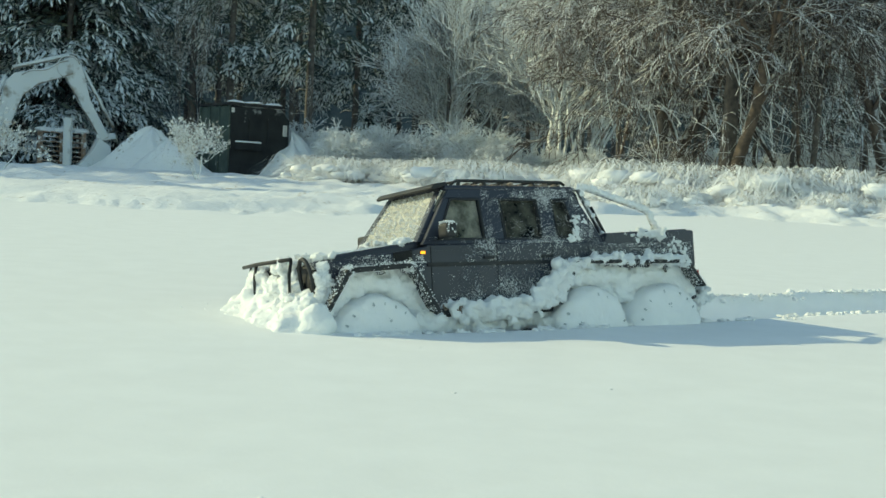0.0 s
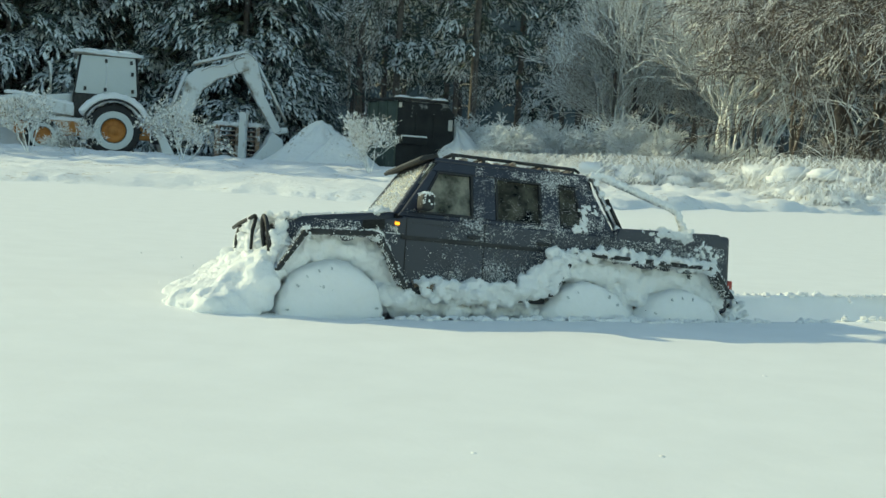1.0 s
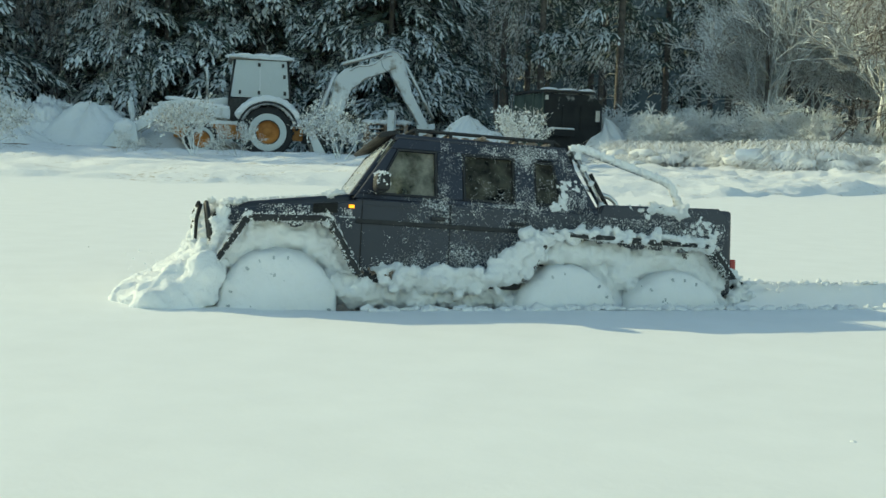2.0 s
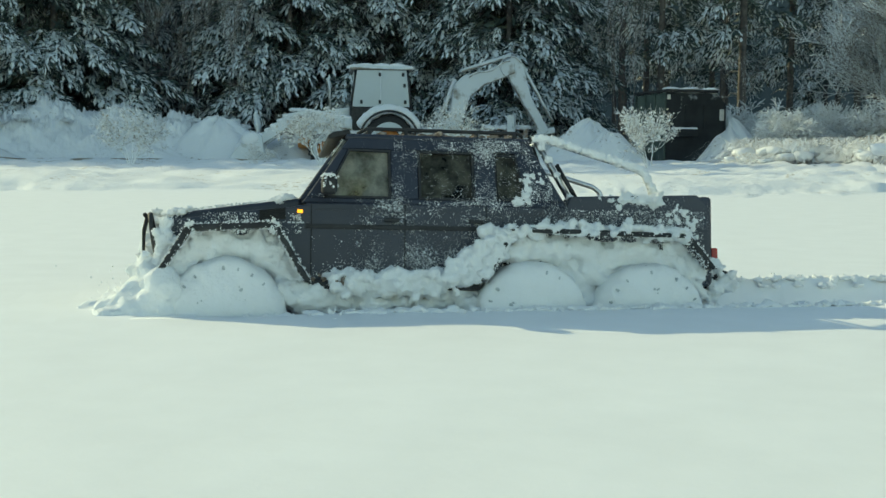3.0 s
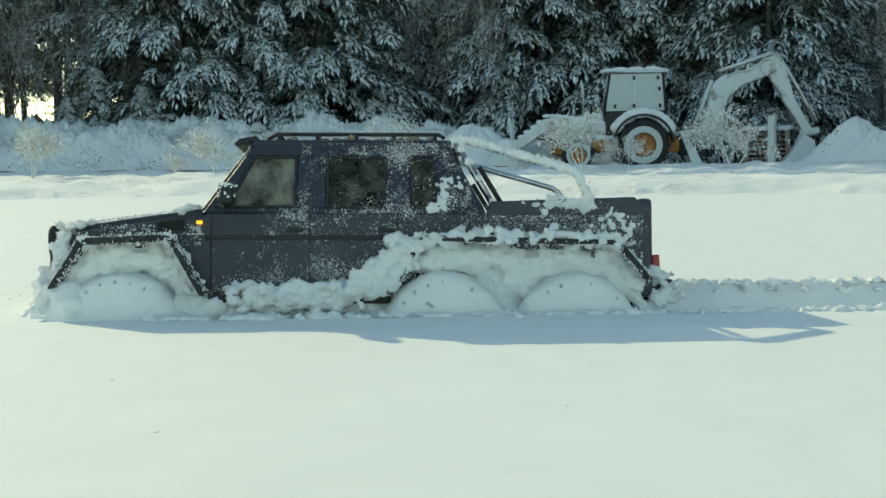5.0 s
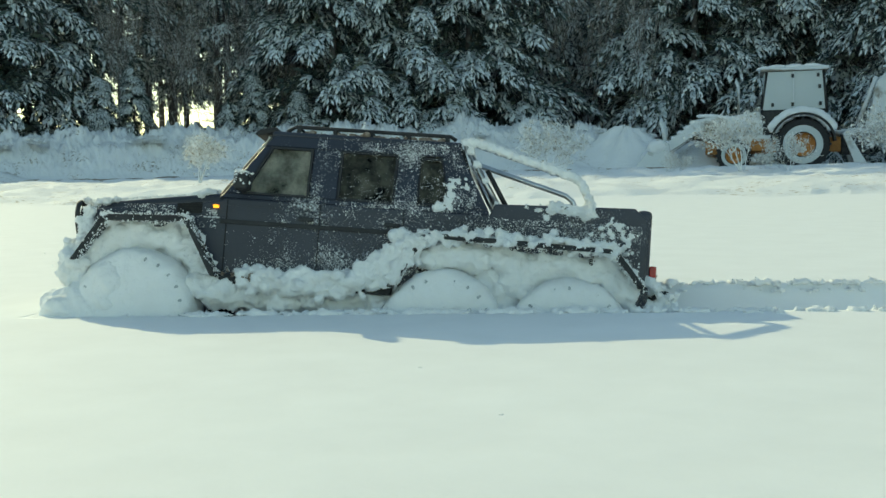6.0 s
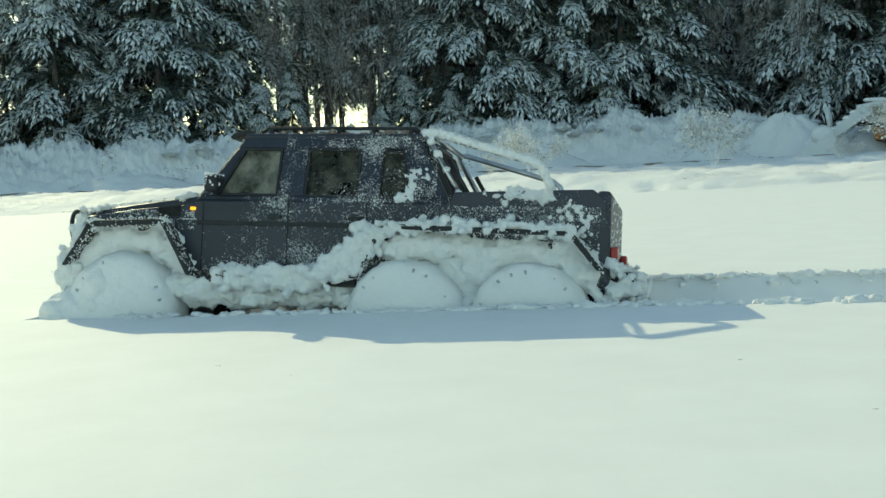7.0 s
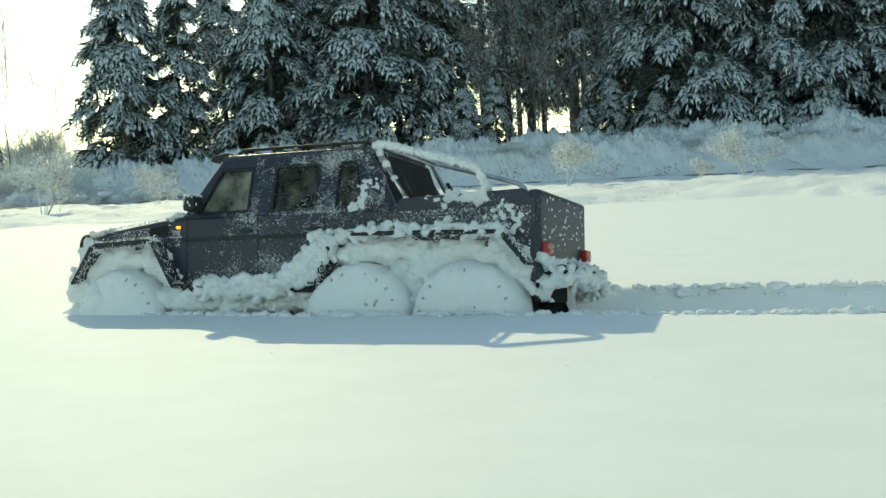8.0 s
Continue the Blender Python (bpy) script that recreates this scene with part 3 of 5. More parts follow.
def plant(name, meshes, x, y, turn, scale, label, category, group, z=None):
    root = thing(name, pose(x, y, (ground_z(x, y) if z is None else z) - 0.05, 0, 0, turn), label, category, group)
    for nm, me in meshes:
        o = new(nm, me)
        o.parent = root
        if nm != "trunk":
            tagged(o, kind="stuff")
    root.scale = (scale, scale, scale)
    return root


FIRS = []
for i, (H, R, nb) in enumerate(((11.0, 3.0, 105), (9.5, 2.8, 95), (12.5, 3.2, 115), (8.0, 2.6, 85), (10.5, 3.4, 105))):
    nd, wh = conifer_parts(40 + i, H, R, nb, 0.03, 1.0, 0.5, 1.12, 7, 9)
    FIRS.append([("trunk", trunk_mesh(H, 0.17, i)), ("crown", arrays("crown", nd, NEEDLE)), ("crown_snow", arrays("crown_snow", wh, NEEDLE_SNOW))])
PINES = []
for i, (H, R) in enumerate(((17, 2.6), (19, 2.8), (16, 2.2), (18, 2.5))):
    nd, wh = conifer_parts(80 + i, H, R, 62, 0.24, 0.75, 0.22, 1.15, 4, 7, 0.3)
    PINES.append([("trunk", trunk_mesh(H, 0.17, 30 + i, 0.012, 7, 26, 0.06, 0.5)), ("crown", arrays("crown", nd, NEEDLE)), ("crown_snow", arrays("crown_snow", wh, NEEDLE_SNOW))])

rng = random.Random(21)
FIR_LABEL = "tall dark conifer with drooping snow-laden boughs"
# azimuth, distance, kind, size
for az, r, k, sc in ((75.0, 38, 3, 0.93), (72.4, 38.5, 0, 0.66), (70.2, 40, 2, 0.66), (68.0, 38, 3, 0.98), (65.6, 39.5, 1, 0.92), (63.2, 37.8, 4, 0.95), (60.8, 39.5, 0, 0.95),
                      (49.0, 38.5, 1, 0.95), (47.0, 37.8, 4, 1.0), (44.8, 38.6, 0, 1.02), (42.6, 37.6, 2, 0.92), (40.2, 38.2, 4, 1.02), (38.0, 39.0, 0, 1.0),
                      (31.2, 40.0, 1, 1.05), (29.0, 39.2, 2, 0.95), (26.8, 40.2, 4, 1.05), (24.4, 39.4, 0, 1.05), (22.2, 40.0, 2, 0.98), (20.0, 38.6, 4, 1.0), (18.0, 37.5, 0, 1.0), (16.2, 38.8, 2, 0.92),
                      (33.2, 44, 2, 1.0), (36.0, 44, 0, 1.1), (28, 45, 0, 1.2), (66.5, 44, 0, 1.0)):
    x, y = polar(az, r)
    plant("conifer", FIRS[k], x, y, rng.uniform(0, 360), sc, FIR_LABEL, "tree", "snowy conifers")
# small young pines at the foot of the wood
for az, r, k, sc in ((58.4, 37.4, 3, 0.42), (56.8, 38, 1, 0.40), (81.6, 41, 3, 0.42), (83.5, 39, 1, 0.36), (52.2, 37.2, 3, 0.32), (51.0, 37.6, 1, 0.36), (48.8, 36.9, 3, 0.36), (9.6, 37, 3, 0.30), (3.4, 37, 3, 0.34)):
    x, y = polar(az, r)
    plant("young_pine", FIRS[k], x, y, rng.uniform(0, 360), sc, "small young pine bowed by snow", "tree", "young pines")
# the wood behind: tall pines with bare lower trunks
for i in range(105):
    az, r = rng.uniform(-34, 50), rng.uniform(42, 78)
    if az > 14.5 and r < 47:
        r += 8
    x, y = polar(az, r)
    plant("tall_pine", PINES[i % 4], x, y, rng.uniform(0, 360), rng.uniform(0.85, 1.15), "tall pine with a bare trunk and snowy upper crown", "tree", "tall pines of the wood")
for i in range(20):
    az, r = rng.uniform(49.5, 64), rng.uniform(40, 62)
    x, y = polar(az, r)
    plant("tall_pine", PINES[i % 4], x, y, rng.uniform(0, 360), rng.uniform(0.8, 1.1), "tall pine with a bare trunk and snowy upper crown", "tree", "tall pines of the wood")

# sheets painted with the shade in the depth of the wood, and far hills
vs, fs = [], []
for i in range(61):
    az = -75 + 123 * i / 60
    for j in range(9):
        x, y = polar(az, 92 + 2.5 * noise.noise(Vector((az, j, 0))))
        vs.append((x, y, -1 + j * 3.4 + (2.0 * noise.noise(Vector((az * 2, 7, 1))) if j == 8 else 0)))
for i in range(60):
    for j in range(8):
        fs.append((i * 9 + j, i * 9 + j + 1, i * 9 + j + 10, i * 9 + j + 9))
tagged(raw("backdrop", vs, fs, WOOD_SHADE, None, "backdrop sheet painted with the hazy shade of the pine wood", True), "", "woods", "", "structure")
# low sheet in the same painted shade, closing the gap under the crowns
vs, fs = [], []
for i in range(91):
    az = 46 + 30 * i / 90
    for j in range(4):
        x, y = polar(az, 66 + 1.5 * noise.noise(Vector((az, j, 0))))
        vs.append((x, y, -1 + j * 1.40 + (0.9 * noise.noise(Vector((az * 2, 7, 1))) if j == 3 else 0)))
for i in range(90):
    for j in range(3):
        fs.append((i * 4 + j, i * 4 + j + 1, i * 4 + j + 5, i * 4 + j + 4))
tagged(raw("undergrowth_backdrop", vs, fs, WOOD_SHADE, None, "low backdrop sheet painted as shaded undergrowth far behind the trunks", True), "", "woods", "", "structure")
# far hills, their haze painted on as pale blue
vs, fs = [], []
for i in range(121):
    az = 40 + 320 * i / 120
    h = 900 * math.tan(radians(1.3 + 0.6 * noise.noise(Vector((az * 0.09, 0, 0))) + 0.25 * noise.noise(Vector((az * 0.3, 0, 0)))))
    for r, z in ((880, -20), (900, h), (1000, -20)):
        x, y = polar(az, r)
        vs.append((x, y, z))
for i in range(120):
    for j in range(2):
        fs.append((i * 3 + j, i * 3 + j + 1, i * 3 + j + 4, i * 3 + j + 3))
tagged(raw("far_hills", vs, fs, HAZE_HILL, None, "hills in the distance, coloured pale blue for haze", True), "", "hills", "", "structure")


# ---- bare trees, shrubs and grass ----
def branch_mesh(seed, H, spread=0.55, levels=5, kids=3, mat=None, trunk=0.05, curl=0.25, first=0.18, stems=1, sag=0.0, sides=3, thin=0.0025, rise=0.05):
    rg = random.Random(seed)
    V, F = [], []

    def ring(p, d, r):
        a = d.cross(Vector((0.3, 0.9, 0.2))).normalized()
        b = d.cross(a).normalized()
        i = len(V)
        for k in range(sides):
            q = p + (a * math.cos(k * 6.2832 / sides) + b * math.sin(k * 6.2832 / sides)) * r
            V.append((q.x, q.y, q.z))
        return i

    def grow(p, d, length, r, lev):
        nseg = 3
        i0 = ring(p, d, r)
        for k in range(nseg):
            d = (d + Vector((rg.gauss(0, curl), rg.gauss(0, curl), rg.gauss(0, curl) - sag * lev)) * 0.5).normalized()
            p = p + d * (length / nseg)
            r2 = max(thin, r * (1 - 0.22 * (k + 1) / nseg))
            i1 = ring(p, d, r2)
            for q in range(sides):
                F.append((i0 + q, i0 + (q + 1) % sides, i1 + (q + 1) % sides, i1 + q))
            i0 = i1
            if lev < levels and (k > 0 or lev > 0):
                for c in range(kids if k == nseg - 1 else max(1, kids - 2)):
                    nd = (d + Vector((rg.gauss(0, spread), rg.gauss(0, spread), rg.gauss(rise, spread * 0.6)))).normalized()
                    grow(p, nd, length * rg.uniform(0.55, 0.8), max(thin, r2 * rg.uniform(0.42, 0.62)), lev + 1)

    for i in range(stems):
        a = rg.uniform(0, 6.28)
        lean = 0.0 if stems == 1 else rg.uniform(0.15, 0.6)
        grow(Vector((math.cos(a) * 0.04 * stems * trunk * 4, math.sin(a) * 0.04 * stems * trunk * 4, 0)), Vector((math.cos(a) * lean, math.sin(a) * lean, 1)).normalized(), H * first * 1.6, trunk, 0)
    me = bpy.data.meshes.new("branches")
    me.from_pydata(V, [], F)
    me.materials.append(mat)
    me.polygons.foreach_set("use_smooth", [True] * len(me.polygons))
    return me


def leafage(me, count, size, seed):
    """Small dry leaves or rime flakes hung on a branch mesh."""
    rg = np.random.default_rng(seed)
    co = np.empty(len(me.vertices) * 3, dtype=np.float32)
    me.vertices.foreach_get("co", co)
    co = co.reshape(-1, 3)
    co = co[co[:, 2] > co[:, 2].max() * 0.22]
    b = co[rg.integers(0, len(co), count)] + rg.normal(size=(count, 3)) * size * 0.6
    return arrays("leaves", kites(b, rg.normal(size=(count, 3)), size * (0.7 + 0.8 * rg.random(count)), size * (0.25 + 0.25 * rg.random(count)), rg), LEAF)


SHRUBS = []
for i in range(4):
    me = branch_mesh(300 + i, 0.8, 0.5, 3, 3, RIME, 0.007, 0.25, 0.22, 5, 0.0, 3, 0.0016)
    SHRUBS.append([("twig_crown", me), ("foliage", leafage(me, 1000, 0.030, i))])
for i, (x, y, sc) in enumerate(((-3.44, 15.62, 1.05), (-5.9, 14.85, 1.15), (-7.75, 14.0, 1.05), (-7.3, 14.5, 0.7), (-10.0, 12.7, 1.05), (-11.9, 11.05, 0.95), (-13.5, 9.2, 0.95), (-16.1, 4.2, 0.8), (-14.5, 2.3, 1.0), (-8.9, 14.2, 0.5), (-13.0, 11.2, 0.5))):
    plant("shrub", SHRUBS[i % 4], x, y, i * 77, sc * 1.3, "small bare shrub white with rime and dry leaves", "shrub", "frosted shrubs", ground_z(x, y) + 0.03)

WHITE_TREES = [[("trunk", trunk_mesh(4.6, 0.08, 600 + i, 0.03)), ("twig_crown", branch_mesh(400 + i, 6.6, 0.48, 4, 3, HOAR, 0.050, 0.26, 0.19, 7, 0.0, 3, 0.0115, 0.14))] for i in range(3)]
SAPLINGS = [[("twig_crown", branch_mesh(420 + i, 4.9, 0.20, 4, 2, SAPLING, 0.026, 0.10, 0.38, 1, 0.0, 3, 0.0045, 0.24))] for i in range(3)]
BUSHES = [[("twig_crown", branch_mesh(440 + i, 2.1, 0.62, 4, 3, BUSH_FROST, 0.020, 0.3, 0.17, 6, 0.05, 3, 0.0075))] for i in range(3)]
TANGLES = [[("trunk", trunk_mesh(6.5, (0.06, 0.17, 0.05)[i], 610 + i, 0.07, 8, 14, 0.3, 0.95)), ("twig_crown", branch_mesh(460 + i, 8.5, 0.60, 5, 3, TANGLE, (0.045, 0.13, 0.05)[i], 0.30, 0.20, 1, 0.05, 3, 0.0075))] for i in range(3)]
for az, r, k, sc in ((-0.6, 33, 0, 1.15), (-1.6, 33.5, 1, 1.1), (-6.2, 30, 2, 1.15), (-7.4, 31, 0, 1.2), (-4.6, 36, 1, 1.0), (78.6, 45, 1, 0.62), (81.4, 48, 2, 0.66)):
    x, y = polar(az, r)
    plant("frosted_tree", WHITE_TREES[k], x, y, az * 60, sc, "bare spreading tree white with frost on every twig", "tree", "frosted bare trees")
for i, (az, r, sc) in enumerate([(11.9, 36, 0.85), (12.6, 36.5, 0.7), (6.6, 35.5, 0.5), (33.6, 39, 0.9), (34.4, 38.5, 1.0), (34.0, 40, 1.1), (35.2, 39, 0.9), (30.8, 37.5, 0.9), (32.4, 37.2, 0.8), (36.4, 39, 0.9), (80.5, 37, 0.85), (78.4, 38, 0.8), (82.5, 40, 0.8)] + [(49.5 + 0.5 * k + 0.3 * math.sin(k * 5.1), 37.5 + (k * 3 % 5), 0.6 + 0.07 * (k * 3 % 7)) for k in range(20)]):
    x, y = polar(az, r)
    plant("sapling", SAPLINGS[i % 3], x, y, i * 50, sc, "thin bare sapling with frosted twigs", "tree", "bare saplings")
for i in range(36):
    az, r = rng.uniform(-24, 9), rng.uniform(26, 35)
    if az > 5 and r < 33:
        r = 34.5
    x, y = polar(az, r)
    plant("frosted_bush", BUSHES[i % 3], x, y, i * 61, rng.uniform(0.75, 1.35), "rounded bare bush covered in frost", "bush", "frosted bushes")
for i in range(14):
    az, r = rng.uniform(76, 90), rng.uniform(30, 42)
    x, y = polar(az, r)
    plant("frosted_bush", BUSHES[i % 3], x, y, i * 61, rng.uniform(0.7, 1.1), "rounded bare bush covered in frost", "bush", "frosted bushes")
for i, (az, r, sc) in enumerate(((-9.4, 25, 0.95), (-11.5, 23.5, 1.0), (-13.2, 23.5, 1.0), (-16.0, 24, 1.1), (-14.8, 21.5, 1.05), (-17.8, 22.5, 1.0), (-18.8, 21.5, 1.1), (-22, 23, 1.1), (-21, 24.5, 1.1))):
    x, y = polar(az, r)
    plant("vine_tangled_tree", TANGLES[i % 3], x, y, i * 97, sc, "brown leafless tree tangled with vines and snow", "tree", "vine-tangled trees")

# vines and drooping twigs that arch out of the crowns and hang down
rgv = random.Random(9)
for mat, count, lab in ((TANGLE, 900, "thin brown vines hanging through the bare trees"), (HOAR, 800, "drooping twigs white with frost among the vines")):
    vine_v, vine_f = [], []
    for i in range(count):
        az = rgv.uniform(-27, -8.5)
        x, y = polar(az, rgv.uniform(20.5, 26))
        p = Vector((x, y, rgv.uniform(0.5, 6.5) * (0.75 + 0.25 * rgv.random())))
        d = Vector((rgv.gauss(0, 0.7), rgv.gauss(0, 0.5), rgv.uniform(-0.6, 0.9))).normalized()
        w, n = rgv.uniform(0.004, 0.009), rgv.randint(6, 13)
        k0 = len(vine_v)
        for k in range(n):
            vine_v += [(p.x - w, p.y, p.z), (p.x + w, p.y + w, p.z + w)]
            d = (d + Vector((rgv.gauss(0, 0.22), rgv.gauss(0, 0.22), rgv.gauss(-0.17, 0.12)))).normalized()
            p = p + d * rgv.uniform(0.12, 0.24)
            if p.z < 0.35:
                p.z = 0.35
        vine_f += [(k0 + 2 * k, k0 + 2 * k + 1, k0 + 2 * k + 3, k0 + 2 * k + 2) for k in range(n - 1)]
    tagged(raw("hanging_vine", vine_v, vine_f, mat, None, lab), "", "vines", "", "stuff")
log = link("dead_trunk", tube([(4.4, 24.5, 0.3), (4.75, 24.6, 1.35), (4.9, 24.7, 2.9)], 0.10, 8, 0.05), RIME, None, "", True)
tagged(log, "leaning pale broken trunk dusted with snow", "dead tree")


def grass_mesh(seed, n=520, R=0.95, H=0.46):
    rg = random.Random(seed)
    V, F = [], []
    lean = rg.uniform(0, 6.283)
    for i in range(n):
        a = rg.gauss(lean, 2.0)
        reach, h = R * rg.uniform(0.35, 1.1), H * rg.uniform(0.25, 1.1)
        bx, by, w = rg.gauss(0, 0.16) * R, rg.gauss(0, 0.16) * R, rg.uniform(0.004, 0.010)
        bow = rg.gauss(0, 0.3)
        k0 = len(V)
        for k in range(7):
            u = k / 6
            ca, sa = math.cos(a + bow * u), math.sin(a + bow * u)
            r, z = reach * u ** 1.2, h * math.sin(min(1, u * 1.05) * math.pi * 0.90) ** 0.8 * (1.2 - 0.3 * u)
            ww_ = w * (1.1 - 0.7 * u)
            x, y = bx + ca * r + rg.gauss(0, 0.012), by + sa * r + rg.gauss(0, 0.012)
            V += [(x - sa * ww_, y + ca * ww_, z), (x + sa * ww_, y - ca * ww_, z)]
        F += [(k0 + 2 * k, k0 + 2 * k + 1, k0 + 2 * k + 3, k0 + 2 * k + 2) for k in range(6)]
    me = bpy.data.meshes.new("blades")
    me.from_pydata(V, [], F)
    me.materials.append(GRASS)
    return me


def cap_mesh(seed, R=0.95, H=0.46):
    """Snow lying on the bent blades of a tussock."""
    rg = random.Random(seed)
    bm = lumps([(rg.gauss(0, 0.30) * R, rg.gauss(0, 0.30) * R, H * rg.uniform(0.35, 0.75), rg.uniform(0.09, 0.20), 0.42) for i in range(18)], 0.45, 1.4, 2, seed)
    me = bpy.data.meshes.new("snow_cap")
    bm.to_mesh(me)
    bm.free()
    me.materials.append(CAP_SNOW)
    me.polygons.foreach_set("use_smooth", [True] * len(me.polygons))
    return me


TUFTS = [[("tuft", grass_mesh(500 + i)), ("snow_cap", cap_mesh(520 + i))] for i in range(4)]
for i in range(180):
    az = rng.uniform(-30, 6.8)
    r = rng.uniform(16, 29) if az < -3 else rng.uniform(22, 30)
    if az < -9:
        r = rng.uniform(12.0, 22)
    x, y = polar(az, r)
    plant("grass_tussock", TUFTS[i % 4], x, y, i * 47, (rng.uniform(0.3, 0.7) if rng.random() < 0.5 else rng.uniform(0.9, 1.35)) * (0.5 if r < 15 else 1), "tussock of tan grass bent over under frost", "grass", "frosted grass tussocks")
for i in range(26):
    az, r = rng.uniform(73, 88), rng.uniform(28, 34)
    x, y = polar(az, r)
    plant("grass_tussock", TUFTS[i % 4], x, y, i * 47, rng.uniform(0.8, 1.3), "tussock of tan grass bent over under frost", "grass", "frosted grass tussocks")
for i in range(60):
    az = rng.uniform(31, 74)
    x, y = polar(az, rng.uniform(33.0, 35.5))
    plant("grass_tussock", TUFTS[i % 4], x, y, i * 47, rng.uniform(0.25, 0.5), "small tuft of grass poking through bank snow", "grass", "grass tufts on the bank", ground_z(x, y) + bank_height(az) * rng.uniform(0.75, 0.9))


# ---- the dumpster ----
def dumpster():
    c = Vector((-5.85, 29.73))
    a = Vector((-4.38, 30.69)) - c
    L, Wd, H = a.length, 1.5, 1.86
    root = thing("dumpster", pose(c.x + 0.1, c.y, 0.13, 0, 0, math.degrees(math.atan2(a.y, a.x)) + 4), "dark green steel dumpster with a snow-capped lid, standing in snow", "dumpster")
    body = prism([(0, 0), (L, 0), (L, 1.52), (L - 0.28, 1.80), (0, 1.80)], 0, Wd + 0.35, 0.02)
    part("body", body, BLACK_STEEL, root)
    part("end_panel", box(-0.02, -0.002, 0.02, Wd + 0.33, 0.02, 1.78, 0.008), GREEN_STEEL, root, "lighter green end panel")
    for y in (0.05, 0.62, 1.2, 1.78):
        part("rib", box(-0.06, -0.022, y - 0.035, y + 0.035, 0.0, 1.8, 0.008), GREEN_STEEL, root)
    part("rim", box(-0.07, L - 0.26, -0.05, Wd + 0.38, 1.80, 1.87, 0.015), DARK_STEEL, root, "rusty upper rim")
    part("lid_snow", snowmass([(0.25 + 0.19 * i, 0.25 + 0.3 * (i % 3), 1.89, 0.25, 0.22) for i in range(7)], 0.035, 0.010, 7, 3, 3), CAP_SNOW, root, "cap of snow on the lid", True)
    part("pocket", box(0.12, 0.85, -0.14, -0.002, 0.72, 0.90, 0.012), BLACK_STEEL, root, "fork pocket")
    part("pocket_snow", lumps([(0.18 + 0.09 * i, -0.08, 0.91, 0.07, 0.4) for i in range(8)], 0.3, 1, 2, 8), CAP_SNOW, root, "", True)
    part("sticker", box(L - 0.20, L - 0.02, -0.012, -0.003, 1.12, 1.40), STICKER, root, "pale warning sticker")
    part("sticker", box(0.01, 0.10, -0.012, -0.003, 1.62, 1.74), STICKER, root, "small pale sticker")
    root.scale = (1.0, 1.0, 1.07)
    for x in (0.55, 1.1, L - 0.05):
        part("corner_post", box(x - 0.02, x + 0.02, -0.03, -0.002, 0.9, 1.5, 0.006), BLACK_STEEL, root)


dumpster()


# ---- the backhoe loader ----
def backhoe():
    root = thing("backhoe_loader", pose(-13.48, 29.01, 0.09, 0, 0, 180 + 27), "parked orange backhoe loader thickly covered in snow", "backhoe")

    def wheel(x, y, r, w, rim_r):
        t = lathe([(rim_r, -w / 2), (r * 0.93, -w / 2), (r, -w * 0.35), (r, w * 0.35), (r * 0.93, w / 2), (rim_r, w / 2)], 36)
        for k in range(20):
            a = k * 2 * math.pi / 20
            lug = box(-0.035, 0.035, -w * 0.48, w * 0.48, r - 0.03, r + 0.035, 0.008)
            bmesh.ops.rotate(lug, verts=lug.verts, cent=(0, 0, 0), matrix=Matrix.Rotation(a, 3, "Y"))
            join(t, lug)
        ty = part("wheel", t, RUBBER, root, "", True)
        ty.location = (x, y, r)
        sd = 1 if y > 0 else -1
        part("rim", lathe([(0.001, sd * w * 0.28), (rim_r * 0.35, sd * w * 0.30), (rim_r * 0.5, sd * w * 0.12), (rim_r * 0.95, sd * w * 0.2), (rim_r, sd * w * 0.5)], 28), ORANGE, ty, "dull orange steel rim", True)
        part("tyre_snow", lathe([(rim_r * 1.08, sd * w * 0.505), (r * 0.58, sd * w * 0.55), (r * 0.68, sd * w * 0.54), (r * 0.76, sd * w * 0.49)], 36), SHADED_SNOW, ty, "ring of snow stuck to the sidewall", True)

    for y in (0.85, -0.85):
        wheel(0, y, 0.68, 0.42, 0.31)
        wheel(1.75, y * 0.92, 0.44, 0.30, 0.22)
    part("chassis", box(-1.0, 2.5, -0.38, 0.38, 0.48, 0.88, 0.04), ORANGE, root)
    part("side_step", box(0.55, 1.6, 0.42, 0.78, 0.55, 0.86, 0.03), ORANGE, root, "orange side box")
    part("step_snow", lumps([(0.65 + 0.13 * i, 0.62, 0.90, 0.16, 0.45) for i in range(8)], 0.25, 1, 2, 1), CAP_SNOW, root, "", True)
    part("hood", prism([(1.05, 0.85), (2.62, 0.85), (2.66, 1.22), (2.4, 1.42), (1.05, 1.62)], -0.42, 0.42, 0.05, 3), RIMED_STEEL, root, "snow-covered engine hood", True)
    part("hood_snow", snowmass([(1.15 + 0.13 * i, 0.2 * ((i % 3) - 1), 1.57 - 0.024 * i, 0.20, 0.30) for i in range(11)], 0.035, 0.010, 7, 3, 3), CAP_SNOW, root, "", True)
    cab = part("cab", box(-0.62, 1.05, -0.68, 0.68, 0.95, 1.62, 0.05), DARK_STEEL, root, "dark lower cab")
    for x in (-0.62, 1.0):
        for y in (-0.66, 0.66):
            part("cab_post", tube([(x, y, 1.55), (x * 0.86 + 0.02, y * 0.94, 2.68)], 0.045, 8), DARK_STEEL, cab, "", True)
    # window snow takes the grey that paints in the cab side's shade
    part("cab_window", prism([(-0.58, 1.62), (1.0, 1.62), (0.86, 2.62), (-0.5, 2.62)], 0.655, 0.70, 0.01), SHADED_SNOW, cab, "side window plastered with snow")
    part("cab_window", prism([(-0.58, 1.62), (1.0, 1.62), (0.86, 2.62), (-0.5, 2.62)], -0.70, -0.655, 0.01), SHADED_SNOW, cab, "side window plastered with snow")
